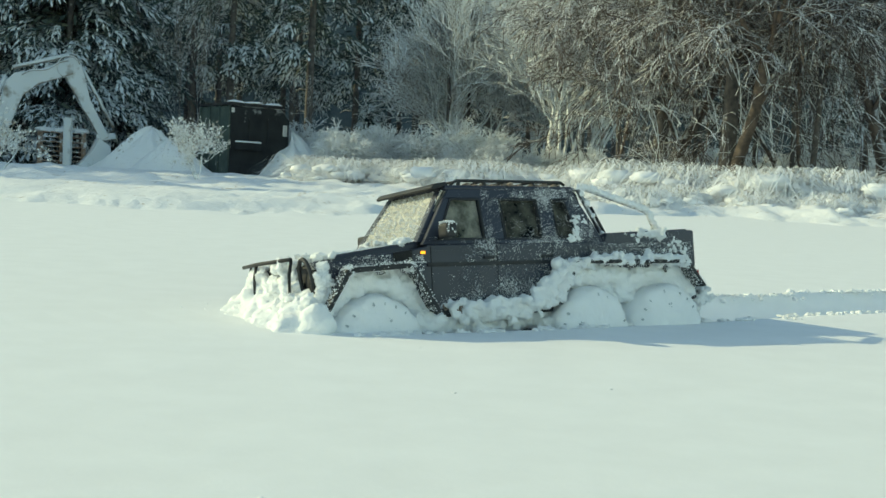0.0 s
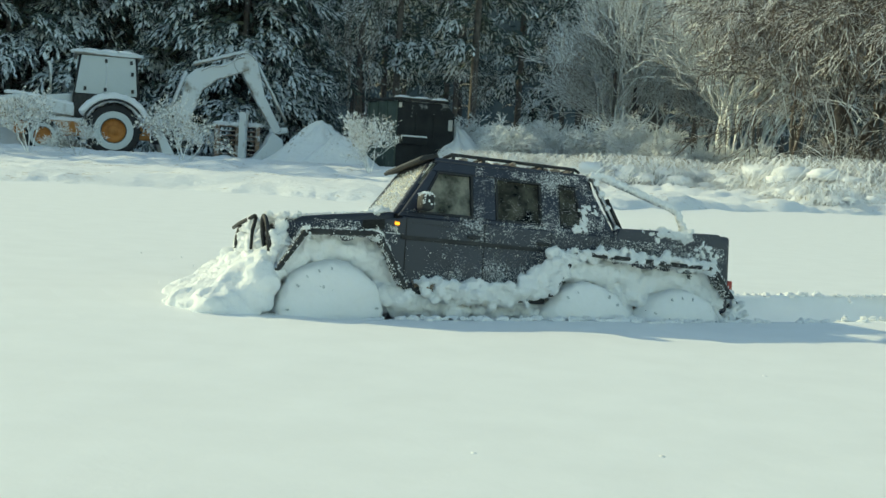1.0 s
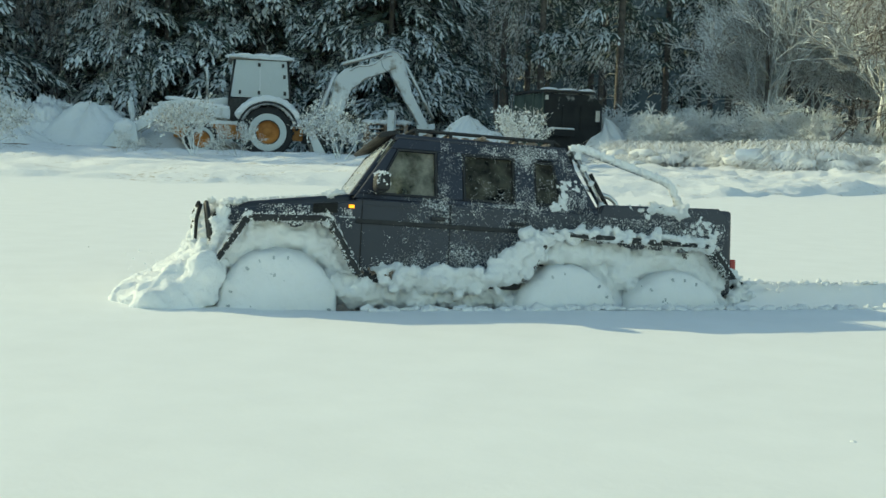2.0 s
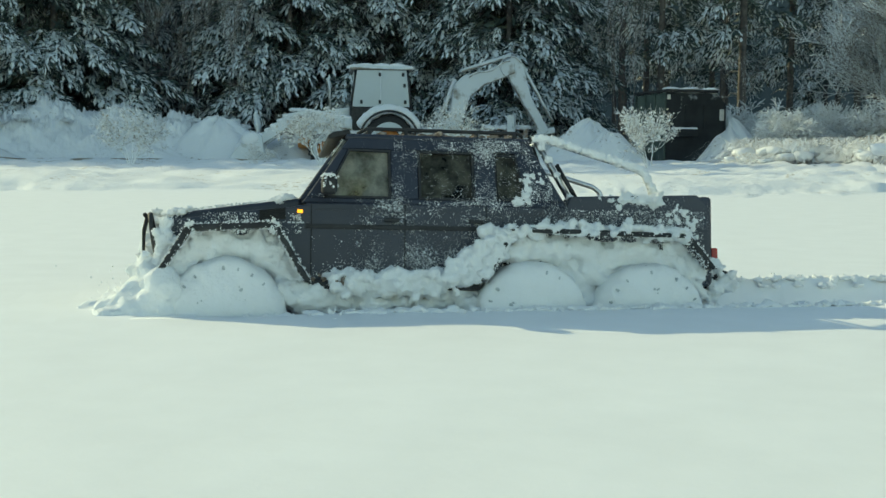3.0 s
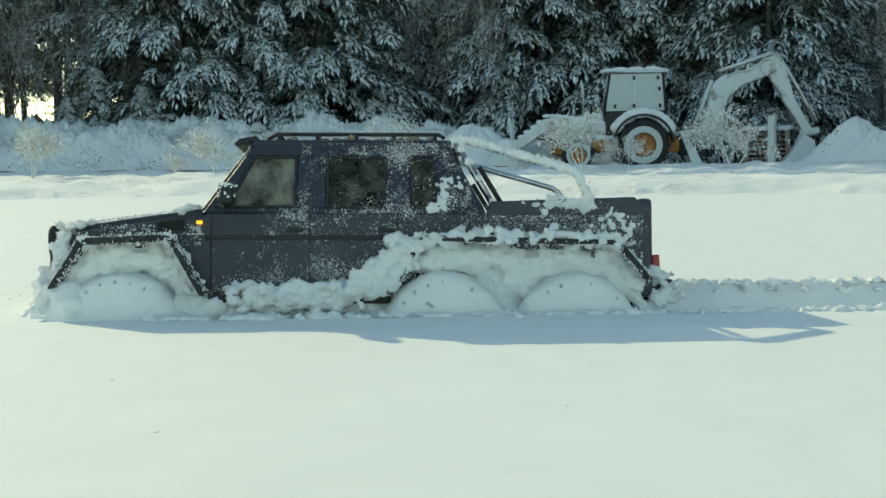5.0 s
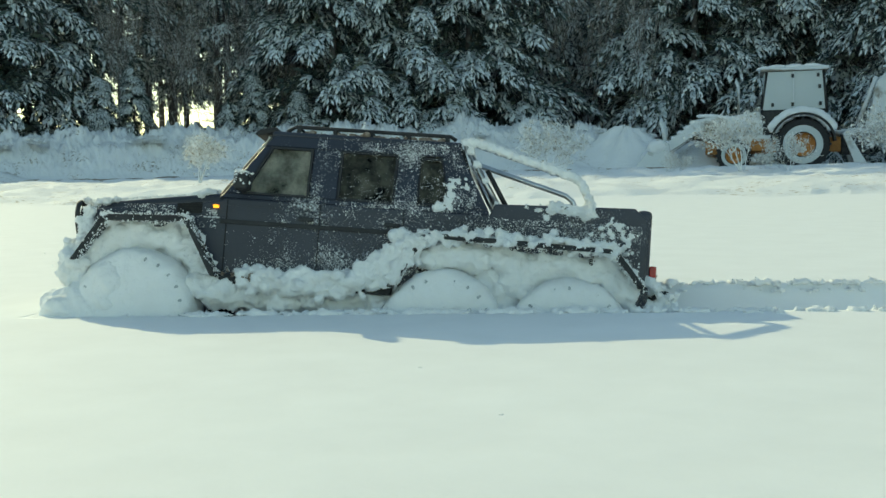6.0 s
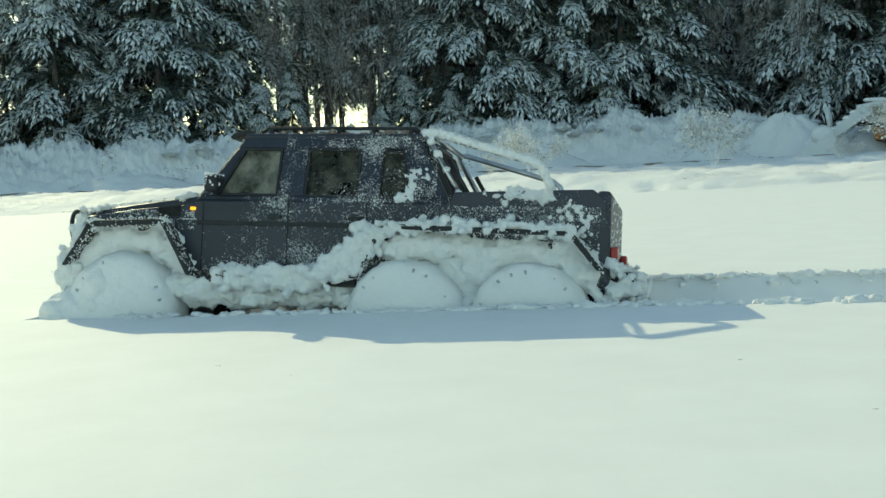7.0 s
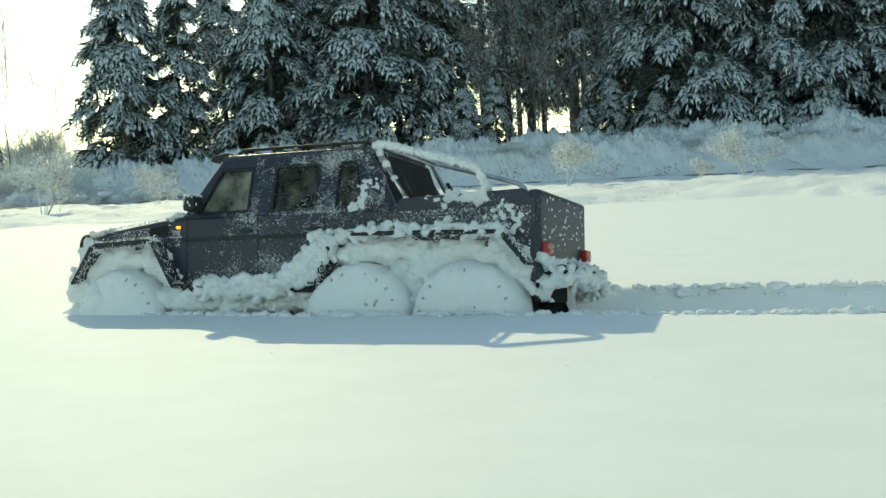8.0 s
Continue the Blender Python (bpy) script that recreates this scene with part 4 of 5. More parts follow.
    part("cab_window", box(0.92, 0.96, -0.6, 0.6, 1.65, 2.6, 0.01), SHADED_SNOW, cab)
    part("window_bar", box(0.20, 0.235, 0.70, 0.72, 1.62, 2.62, 0.006), RIMED_STEEL, cab)
    for x, z in ((-0.40, 2.50), (-0.44, 2.2), (-0.46, 1.75), (0.75, 1.75), (0.24, 1.75), (0.24, 2.5)):
        part("hinge", box(x - 0.035, x + 0.035, 0.70, 0.74, z - 0.05, z + 0.05, 0.01), DARK_STEEL, cab)
    part("roof", box(-0.68, 1.06, -0.76, 0.76, 2.63, 2.74, 0.05, 3), RIMED_STEEL, cab, "cab roof", True)
    part("roof_snow", lumps([(-0.55 + 0.145 * i, 0.42 * ((i % 3) - 1), 2.76, 0.26, 0.28) for i in range(11)], 0.2, 1, 2, 31), CAP_SNOW, cab, "thick pad of snow on the roof", True)
    for y0, y1 in ((0.55, 1.1), (-1.1, -0.55)):
        arc = [(0.84 * math.cos(a), 0.68 + 0.84 * math.sin(a)) for a in np.linspace(0.0, 3.05, 18)]
        arc += [(0.78 * math.cos(a), 0.68 + 0.78 * math.sin(a)) for a in np.linspace(3.05, 0.0, 18)]
        part("fender", prism(arc, y0, y1, 0.012), DARK_STEEL, root, "", True)
        part("fender_snow", snowmass([(0.84 * math.cos(a), (y0 + y1) / 2 + 0.05, 0.70 + 0.85 * math.sin(a), 0.19, 0.75) for a in np.linspace(0.55, 2.6, 13)], 0.035, 0.010, 7, 3, 3), CAP_SNOW, root, "", True)
    part("exhaust_pipe", tube([(1.62, 0.25, 1.4), (1.62, 0.25, 2.3), (1.68, 0.25, 2.42)], 0.045, 8), RIMED_STEEL, root, "upright exhaust pipe", True)
    for y in (0.62, -0.62):
        part("loader_arm", prism([(1.0, 1.28), (2.2, 1.52), (2.75, 1.42), (3.9, 0.52), (3.75, 0.36), (2.65, 1.08), (2.2, 1.14), (1.0, 0.98)], y - 0.09, y + 0.09, 0.03), RIMED_STEEL, root, "snow-covered loader arm")
        part("lift_cylinder", tube([(1.5, y, 0.75), (2.9, y, 0.95)], 0.06, 8), DARK_STEEL, root, "", True)
        part("tilt_lever", tube([(3.55, y * 0.6, 0.7), (3.66, y * 0.6, 1.42)], 0.06, 8), RIMED_STEEL, root, "", True)
    part("arm_snow", snowmass([(1.1 + 0.17 * i, 0.62, (1.32 + 0.2 * min(1, i / 7)) if i < 10 else 1.50 - 0.135 * (i - 9), 0.12, 0.50) for i in range(16)], 0.035, 0.010, 7, 3, 3), CAP_SNOW, root, "", True)
    part("loader_bucket", prism([(3.35, 0.02), (4.45, 0.05), (4.05, 0.55), (3.75, 0.95), (3.45, 0.8)], -1.05, 1.05, 0.03), RIMED_STEEL, root, "snow-filled loader bucket")
    part("bucket_snow", lumps([(3.75 + 0.1 * (i % 3), -0.9 + 0.2 * i, 0.72 - 0.15 * (i % 3), 0.28, 0.8) for i in range(10)], 0.2, 1, 2, 6), CAP_SNOW, root, "", True)
    part("swing_post", box(-1.75, -1.0, -0.3, 0.3, 0.4, 1.0, 0.06), DARK_STEEL, root, "swing post")
    part("boom", prism([(-1.45, 0.55), (-1.85, 0.55), (-2.2, 1.55), (-2.35, 1.95), (-2.75, 2.28), (-3.62, 2.62), (-3.62, 2.92), (-3.45, 3.0), (-2.7, 2.66), (-2.15, 2.55), (-1.9, 2.3), (-1.78, 1.6)], -0.14, 0.14, 0.04), RIMED_STEEL, root, "snow-covered gooseneck boom", True)
    part("dipper", prism([(-3.30, 2.95), (-3.55, 3.10), (-3.82, 2.95), (-4.10, 1.95), (-4.62, 1.0), (-4.42, 0.88), (-3.82, 1.85), (-3.42, 2.55)], -0.12, 0.12, 0.03), RIMED_STEEL, root, "snow-covered dipper arm", True)
    part("boom_cylinder", tube([(-1.45, 0.0, 1.2), (-1.92, 0.0, 2.45)], 0.06, 8), RIMED_STEEL, root, "", True)
    part("crowd_cylinder", tube([(-2.1, 0, 2.68), (-3.5, 0, 3.14)], 0.06, 8), RIMED_STEEL, root, "", True)
    part("bucket_cylinder", tube([(-3.85, 0, 2.85), (-4.75, 0, 1.25)], 0.045, 8), RIMED_STEEL, root, "", True)
    part("hose", tube([(-3.4 + 0.30 * math.sin(a) - 0.1, 0.16, 2.80 + 0.30 * math.cos(a)) for a in np.linspace(-1.2, 2.8, 14)], 0.022, 6), RIMED_STEEL, root, "looped hydraulic hose", True)
    part("hose", tube([(-2.3 - 0.13 * k, 0.16, 2.5 + 0.05 * k + 0.05 * math.sin(k)) for k in range(10)], 0.022, 6), RIMED_STEEL, root, "", True)
    part("bucket_link", prism([(-4.28, 1.05), (-4.78, 1.12), (-4.80, 0.95), (-4.3, 0.86)], -0.1, 0.1, 0.02), RIMED_STEEL, root)
    part("digging_bucket", prism([(-3.55, 0.02), (-4.45, 0.0), (-4.72, 0.25), (-4.62, 0.75), (-4.32, 0.95), (-4.15, 0.6), (-3.85, 0.22)], -0.32, 0.32, 0.03), RIMED_STEEL, root, "snow-covered digging bucket")
    for y in (0.7, -0.7):
        part("stabilizer", prism([(-1.0, 0.95), (-1.15, 0.98), (-1.62, 0.14), (-1.75, 0.02), (-1.25, 0.02), (-1.3, 0.16)], y - 0.08, y + 0.08, 0.02), RIMED_STEEL, root, "snow-covered stabilizer leg")
    part("deck_snow", lumps([(-0.95 - 0.13 * i, 0.25 * ((i % 3) - 1), 0.98, 0.2, 0.5) for i in range(7)], 0.25, 1, 2, 16), CAP_SNOW, root, "", True)


backhoe()


def pallet_stack():
    root = thing("pallet_stack", pose(-10.7, 31.2, 0.13, 0, 0, 22), "stack of old wooden pallets dusted with snow", "pallets")
    for k in range(8):
        part("pallet_deck", box(-0.62, 0.62, -0.5, 0.5, 0.13 * k + 0.09, 0.13 * k + 0.12, 0.004), WOOD, root)
        for x in (-0.56, 0, 0.56):
            part("pallet_block", box(x - 0.06, x + 0.06, -0.5, 0.5, 0.13 * k, 0.13 * k + 0.09, 0.004), WOOD, root)
    part("top_snow", lumps([(-0.5 + 0.17 * i, 0.2 * ((i % 3) - 1), 1.08, 0.22, 0.35) for i in range(7)], 0.25, 1, 2, 2), CAP_SNOW, root, "", True)


pallet_stack()
for x, y, h in ((-17.75, 27.9, 1.22), (-10.35, 30.7, 1.35)):
    z = ground_z(x, y)
    tagged(link("post", box(x - 0.10, x + 0.10, y - 0.10, y + 0.10, z - 0.1, z + h, 0.02), RIMED_STEEL), "upright pale post dusted with snow", "post", "posts")


# ---- the model truck: x forward, y to its left, z up from the snow's surface ----
truck = thing("model_truck", pose(0, 0, 0), "dark slate six-wheeled scale model pickup truck caked with snow", "model truck")
rng = random.Random(77)


def tumble(z):
    """How far the upper body leans inwards at a height."""
    return -0.016 * max(0.0, (z - 0.128)) / 0.07


def both(name, make, mat, label="", smooth=False, parent=truck):
    obs = []
    for sd in (1, -1):
        bm = make()
        if sd < 0:
            bmesh.ops.scale(bm, vec=(1, -1, 1), verts=bm.verts)
            bmesh.ops.reverse_faces(bm, faces=bm.faces)
        obs.append(part(name, bm, mat, parent, label, smooth))
    return obs


# body: side panels with arch openings round a narrower core
SIDE_LINE = [(0.306, 0.050), (0.296, 0.100), (0.155, 0.128), (0.155, 0.130), (-0.130, 0.130), (-0.135, 0.1425), (-0.282, 0.1475), (-0.296, 0.136), (-0.297, 0.050),
             (-0.284, 0.054), (-0.258, 0.092), (-0.075, 0.095), (-0.048, 0.052), (-0.034, 0.047), (0.150, 0.047), (0.160, 0.053), (0.188, 0.095), (0.268, 0.092), (0.290, 0.056)]
both("side_panel", lambda: prism(SIDE_LINE, 0.070, 0.0985, 0.0018), PAINT, "slate-grey body side speckled with snow")
part("body_core", box(-0.285, 0.290, -0.0695, 0.0695, 0.025, 0.110, 0.003), DARK, truck, "dark underbody")
part("bed_floor", box(-0.29, -0.125, -0.0695, 0.0695, 0.1105, 0.116, 0.002), PAINT, truck)
part("tailgate", box(-0.301, -0.285, -0.0965, 0.0965, 0.045, 0.1465, 0.006, 3), PAINT, truck, "snow-crusted tailgate")
part("tailgate_crust", lumps([(-0.3005, rng.uniform(-0.085, 0.085), rng.uniform(0.06, 0.142), rng.uniform(0.0006, 0.0022), 1.0) for i in range(130)], 0.4, 1, 1, 2), CLUMP, truck, "", True)
# bonnet
part("bonnet", prism([(0.158, 0.112), (0.298, 0.100), (0.305, 0.108), (0.298, 0.1165), (0.235, 0.126), (0.158, 0.1365)], -0.084, 0.084, 0.005, 3), PAINT, truck, "slate-grey bonnet", True)
both("wing_top", lambda: prism([(0.150, 0.106), (0.300, 0.096), (0.302, 0.108), (0.230, 0.119), (0.150, 0.127)], 0.0845, 0.0975, 0.004, 3), PAINT, "", True)
part("cowl", box(0.138, 0.160, -0.084, 0.084, 0.125, 0.1375, 0.003), TRIM, truck)
# dark plate laid on the wing, painting the shade between the vent slats
both("vent_recess", lambda: prism([(0.1765, 0.1118), (0.2035, 0.1098), (0.2035, 0.1208), (0.1765, 0.1238)], 0.0980, 0.0990), DARK)
for k in range(6):
    both("vent_slat", lambda: prism([(0.177 + 0.0035 * 0, 0.1125 + 0.0018 * k), (0.203, 0.1105 + 0.0018 * k), (0.203, 0.1115 + 0.0018 * k), (0.177, 0.1135 + 0.0018 * k)], 0.0985, 0.1000), RUBBER)
# greenhouse
GLASSES = [[(0.137, 0.136), (0.064, 0.136), (0.064, 0.1905), (0.109, 0.1905)], [(0.034, 0.136), (-0.028, 0.136), (-0.028, 0.1905), (0.034, 0.1905)], [(-0.052, 0.137), (-0.086, 0.137), (-0.075, 0.1885), (-0.052, 0.1885)]]
WALLS = [[(0.160, 0.130), (-0.130, 0.130), (-0.128, 0.136), (0.155, 0.136)], [(0.118, 0.1905), (-0.098, 0.1905), (-0.093, 0.203), (0.108, 0.203)],
         [(0.155, 0.136), (0.137, 0.136), (0.109, 0.1905), (0.118, 0.1905)], [(0.064, 0.136), (0.034, 0.136), (0.034, 0.1905), (0.064, 0.1905)],
         [(-0.028, 0.136), (-0.052, 0.136), (-0.052, 0.1905), (-0.028, 0.1905)], [(-0.086, 0.136), (-0.128, 0.136), (-0.098, 0.1905), (-0.075, 0.1905)]]
for w in WALLS:
    both("cab_wall", lambda: prism(w, 0.0885, 0.0975, 0.0010, 1, tumble), PAINT)
for g in GLASSES:
    front = g is GLASSES[0]
    both("window", lambda: prism(g, 0.0905, 0.0925, 0, 1, tumble), GLASS if front else DARK_GLASS, "fogged window wet with melt drops" if front else "dark tinted window wet with melt drops")
    ring = [Vector((x, 0, z)) for x, z in g]
    cen = sum(ring, Vector()) / 4
    for a, b in zip(ring, ring[1:] + ring[:1]):
        both("window_seal", lambda: prism([(a.x, a.z), (b.x, b.z), (b.x + (cen.x - b.x) * 0.085, b.z + (cen.z - b.z) * 0.085), (a.x + (cen.x - a.x) * 0.085, a.z + (cen.z - a.z) * 0.085)], 0.0925, 0.0985, 0, 1, tumble), TRIM)
part("roof", box(-0.095, 0.112, -0.079, 0.079, 0.2005, 0.2085, 0.004, 3), PAINT, truck, "dark roof", True)
wind = prism([(0.158, 0.136), (0.113, 0.201), (0.111, 0.200), (0.155, 0.1355)], -0.078, 0.078)
part("windscreen", wind, GLASS, truck, "windscreen crusted with snow")
part("windscreen_glaze", prism([(0.1600, 0.1365), (0.1150, 0.2015), (0.1140, 0.2010), (0.1585, 0.1362)], -0.076, 0.076), ICE_DUST, truck, "grey slush glazing the windscreen")
tagged(part("windscreen_rime", crystals([(0.160 - 0.045 * u + 0.0006, v, 0.137 + 0.065 * u, rng.uniform(0.0004, 0.0014)) for u, v in [(rng.random() ** 1.4, rng.uniform(-0.075, 0.075)) for i in range(1500)]], 44), CLUMP, truck, "snow grains on the windscreen"), kind="stuff")
both("windscreen_pillar", lambda: prism([(0.163, 0.1335), (0.116, 0.203), (0.108, 0.203), (0.152, 0.1335)], 0.076, 0.0885, 0.001, 1, tumble), PAINT)
part("rear_wall", prism([(-0.126, 0.110), (-0.130, 0.110), (-0.098, 0.201), (-0.094, 0.201)], -0.080, 0.080), DARK, truck)
part("cab_floor", box(-0.12, 0.15, -0.086, 0.086, 0.1105, 0.1285, 0.002), DARK, truck)
for y in (0.04, -0.04):
    part("seat", box(0.035, 0.075, y - 0.025, y + 0.025, 0.1285, 0.165, 0.008), DARK, truck)
part("dashboard", box(0.115, 0.145, -0.08, 0.08, 0.1285, 0.145, 0.005), DARK, truck)
part("sun_visor", prism([(0.106, 0.2085), (0.129, 0.2020), (0.132, 0.2045), (0.126, 0.210), (0.108, 0.213)], -0.076, 0.076, 0.0015), TRIM, truck, "black visor over the windscreen")
# roof rack
rack = part("roof_rack", tube([(0.098, 0.068, 0.2095), (0.088, 0.068, 0.2155), (-0.082, 0.068, 0.2155), (-0.088, 0.068, 0.2115)], 0.0021, 8), TRIM, truck, "low black roof rack", True)
part("rail", tube([(0.098, -0.068, 0.2095), (0.088, -0.068, 0.2155), (-0.082, -0.068, 0.2155), (-0.088, -0.068, 0.2115)], 0.0021, 8), TRIM, rack, "", True)
for x in (0.085, 0.045, 0.005, -0.035, -0.078):
    part("cross_bar", tube([(x, -0.068, 0.2150), (x, 0.068, 0.2150)], 0.0017, 6), TRIM, rack, "", True)
    for y in (-0.068, 0.068):
        part("rack_foot", box(x - 0.0022, x + 0.0022, y - 0.002, y + 0.002, 0.2075, 0.2150, 0.0008), TRIM, rack)
part("rack_snow", lumps([(rng.uniform(-0.08, 0.08), rng.choice((-1, 1)) * rng.gauss(0.06, 0.008), 0.2105, rng.uniform(0.002, 0.006), 0.6) for i in range(90)], 0.4, 1, 1, 9), MUD, truck, "dirty snow on the roof", True)
# bed hoop
HOOP = [(-0.140, 0.137), (-0.099, 0.2055), (-0.110, 0.2065), (-0.190, 0.184), (-0.2180, 0.176), (-0.226, 0.170), (-0.243, 0.133)]
both("bed_hoop", lambda: tube([(x, 0.083, z) for x, z in HOOP], 0.0034, 10), CHROME, "polished bed hoop", True)
part("hoop_bar", tube([(-0.105, -0.083, 0.2055), (-0.105, 0.083, 0.2055)], 0.003, 8), CHROME, truck, "", True)
both("hoop_brace", lambda: tube([(-0.124, 0.079, 0.180), (-0.150, 0.079, 0.137)], 0.0026, 8), TRIM, "", True)
hoop_spots = []
for (x0, z0), (x1, z1) in zip(HOOP, HOOP[1:]):
    nn = max(2, int(math.hypot(x1 - x0, z1 - z0) / 0.0026))
    for i in range(nn):
        u = i / nn
        if -0.19 < x1 and x0 < -0.10 and rng.random() < 0.72:
            continue
        hoop_spots.append((x0 + (x1 - x0) * u, 0.0845 + rng.gauss(0, 0.0012), z0 + (z1 - z0) * u + 0.0016, rng.uniform(0.0042, 0.0062), 1.0))
part("hoop_snow", snowmass(hoop_spots, 0.0014, 0.0018, 260, 14, 1, 1, 0.35, 500, 0.0009), CLUMP, truck, "rind of snow on the bed hoop", True)
# flares, trim, sliders, bumpers
FLARES = [[(0.308, 0.052), (0.278, 0.1005), (0.270, 0.103), (0.192, 0.1065), (0.184, 0.103), (0.150, 0.045), (0.157, 0.045), (0.188, 0.0985), (0.193, 0.1005), (0.269, 0.0965), (0.273, 0.0945), (0.301, 0.052)],
          [(-0.028, 0.047), (-0.060, 0.103), (-0.070, 0.106), (-0.258, 0.102), (-0.267, 0.098), (-0.296, 0.063), (-0.289, 0.063), (-0.262, 0.0945), (-0.256, 0.097), (-0.071, 0.1005), (-0.065, 0.098), (-0.036, 0.047)]]
for fl in FLARES:
    both("wheel_flare", lambda: prism(fl, 0.0988, 0.122, 0.0022), TRIM, "black wheel-arch flare rimed with snow")
both("side_strip", lambda: prism([(0.156, 0.1025), (-0.034, 0.1025), (-0.034, 0.107), (0.156, 0.107)], 0.0988, 0.1008, 0.0005), TRIM)
both("upper_crease", lambda: prism([(0.150, 0.1225), (-0.29, 0.1205), (-0.29, 0.1215), (0.150, 0.1235)], 0.0986, 0.0992), PAINT)
for x in (0.149, 0.049, -0.040):
    both("door_gap", lambda: prism([(x, 0.046), (x + 0.0011, 0.046), (x + 0.0011, 0.129), (x, 0.129)], 0.0986, 0.0989), DARK)
both("sill", lambda: box(-0.032, 0.152, 0.080, 0.106, 0.038, 0.049, 0.003), TRIM, "black side step")
for x in (0.062, -0.030):
    both("door_handle", lambda: box(x - 0.006, x + 0.010, 0.0988, 0.1035, 0.1105, 0.1145, 0.0012), TRIM)
both("mirror_arm", lambda: tube([(0.134, 0.094, 0.137), (0.136, 0.108, 0.143)], 0.0022, 6), TRIM, "", True)
both("mirror", lambda: box(0.124, 0.140, 0.101, 0.124, 0.1375, 0.1565, 0.0050, 3), TRIM, "black door mirror with snow on it", True)
part("mirror_snow", crystals([(0.139 - abs(rng.gauss(0, 0.006)), rng.uniform(0.104, 0.1246), 0.158 - abs(rng.gauss(0, 0.008)), rng.uniform(0.0006, 0.0018)) for i in range(300)], 20), CLUMP, truck, "snow crumbs on the mirror")
both("indicator", lambda: box(0.1585, 0.1645, 0.0983, 0.1010, 0.1185, 0.1220, 0.0008), AMBER, "glowing amber side indicator")
part("front_grille", box(0.300, 0.3065, -0.07, 0.07, 0.062, 0.108, 0.002), TRIM, truck, "black grille packed with snow")
for y in (0.078, -0.078):
    lamp = part("headlight", lathe([(0.0001, 0.309), (0.012, 0.307), (0.0155, 0.301), (0.0155, 0.296)], 24), DARK, truck, "round headlight behind a black hoop", True)
    lamp.data.transform(Matrix.Rotation(radians(-90), 4, "Z") @ Matrix.Identity(4))
    lamp.location = (0, y, 0.088)
    part("headlight_hoop", tube([(0.3120 + 0.004 * math.sin(a), y + 0.0165 * math.cos(a), 0.092 + 0.0240 * math.sin(a)) for a in np.linspace(0, 2 * math.pi, 25)], 0.0026, 8, None, None, False), TRIM, truck, "", True)
part("brush_bar", tube([(0.322, -0.097, 0.1155), (0.323, -0.05, 0.117), (0.323, 0.06, 0.117)], 0.0024, 8), TRIM, truck, "", True)
both("brush_upright", lambda: tube([(0.3205, 0.056, 0.1165), (0.324, 0.056, 0.100), (0.324, 0.056, 0.07)], 0.0022, 8), TRIM, "", True)
part("front_bumper", box(0.303, 0.326, -0.09, 0.09, 0.030, 0.060, 0.005), TRIM, truck)
part("rear_bumper", box(-0.326, -0.301, -0.085, 0.085, 0.042, 0.064, 0.005), TRIM, truck, "black rear bumper")
for y in (0.083, -0.083):
    tl = part("tail_light", box(-0.3085, -0.3012, y - 0.0105, y + 0.0105, 0.0745, 0.0885, 0.0015), RED_LENS, truck, "red tail light")
    part("lens_frame", box(-0.3105, -0.3087, y - 0.0040, y + 0.0040, 0.0775, 0.0805, 0.0005), STICKER, tl)
part("tow_hook", lumps([(-0.331, -0.05, 0.055, 0.008, 0.8)], 0.5, 1, 2, 3), CLUMP, truck, "", True)
part("axle_mount", box(-0.258, -0.236, 0.055, 0.098, 0.070, 0.092, 0.004), DARK, truck, "dark suspension mount in the rear arch")


def badge(text, x, z, size):
    cu = bpy.data.curves.new("badge", "FONT")
    cu.body, cu.size, cu.extrude, cu.align_x = text, size, 0.0002, "CENTER"
    tmp = new("badge", cu)
    me = tmp.to_mesh().copy()
    bpy.data.objects.remove(tmp)
    me.materials.clear()
    me.materials.append(LETTER)
    me.transform(Matrix.Translation((x, 0.0991, z)) @ Matrix.Rotation(math.pi, 4, "Z") @ Matrix.Rotation(math.pi / 2, 4, "X"))
    ob = new("badge", me)
    ob.parent = truck
    tagged(ob, "small silver engine badge")


badge("V8", 0.1655, 0.1105, 0.0085)
for k in range(4):
    part("badge_bar", box(0.1745 - 0.0046 * k - 0.0036, 0.1745 - 0.0046 * k, 0.0986, 0.0993, 0.1075, 0.1092), LETTER, truck)


# snow stuck to the truck
def flecks(n, x0, x1, z0, z1, r0, r1, seed, level=0.12, slope=1.0):
    out = []
    while len(out) < n:
        x, z = rng.uniform(x0, x1), rng.uniform(z0, z1)
        q = noise.noise(Vector((x * 34, z * 38, seed))) + 0.6 * noise.noise(Vector((x * 110, z * 110, seed))) + 0.30 * rng.gauss(0, 1) - slope * (1.9 * x + 3.2 * (z - 0.085))
        if q < level or (z > 0.134 and any(min(p[0] for p in g) < x < max(p[0] for p in g) and z < 0.192 for g in GLASSES) and rng.random() < 0.8):
            continue
        out.append((x, 0.0985 + tumble(z), z, rng.uniform(r0, r1) * (1 + 1.2 * (rng.random() < 0.06))))
    return out


tagged(part("stuck_snow", crystals(flecks(15000, -0.29, 0.15, 0.05, 0.14, 0.00016, 0.00052, 3.3, 0.22) + flecks(4200, -0.115, 0.06, 0.13, 0.205, 0.00014, 0.00050, 5.1, 0.0) + flecks(700, 0.16, 0.30, 0.096, 0.118, 0.0002, 0.0007, 7.7, 0.0, 0.0), 40), CLUMP, truck, "snow crystals stuck to the body side"), kind="stuff")
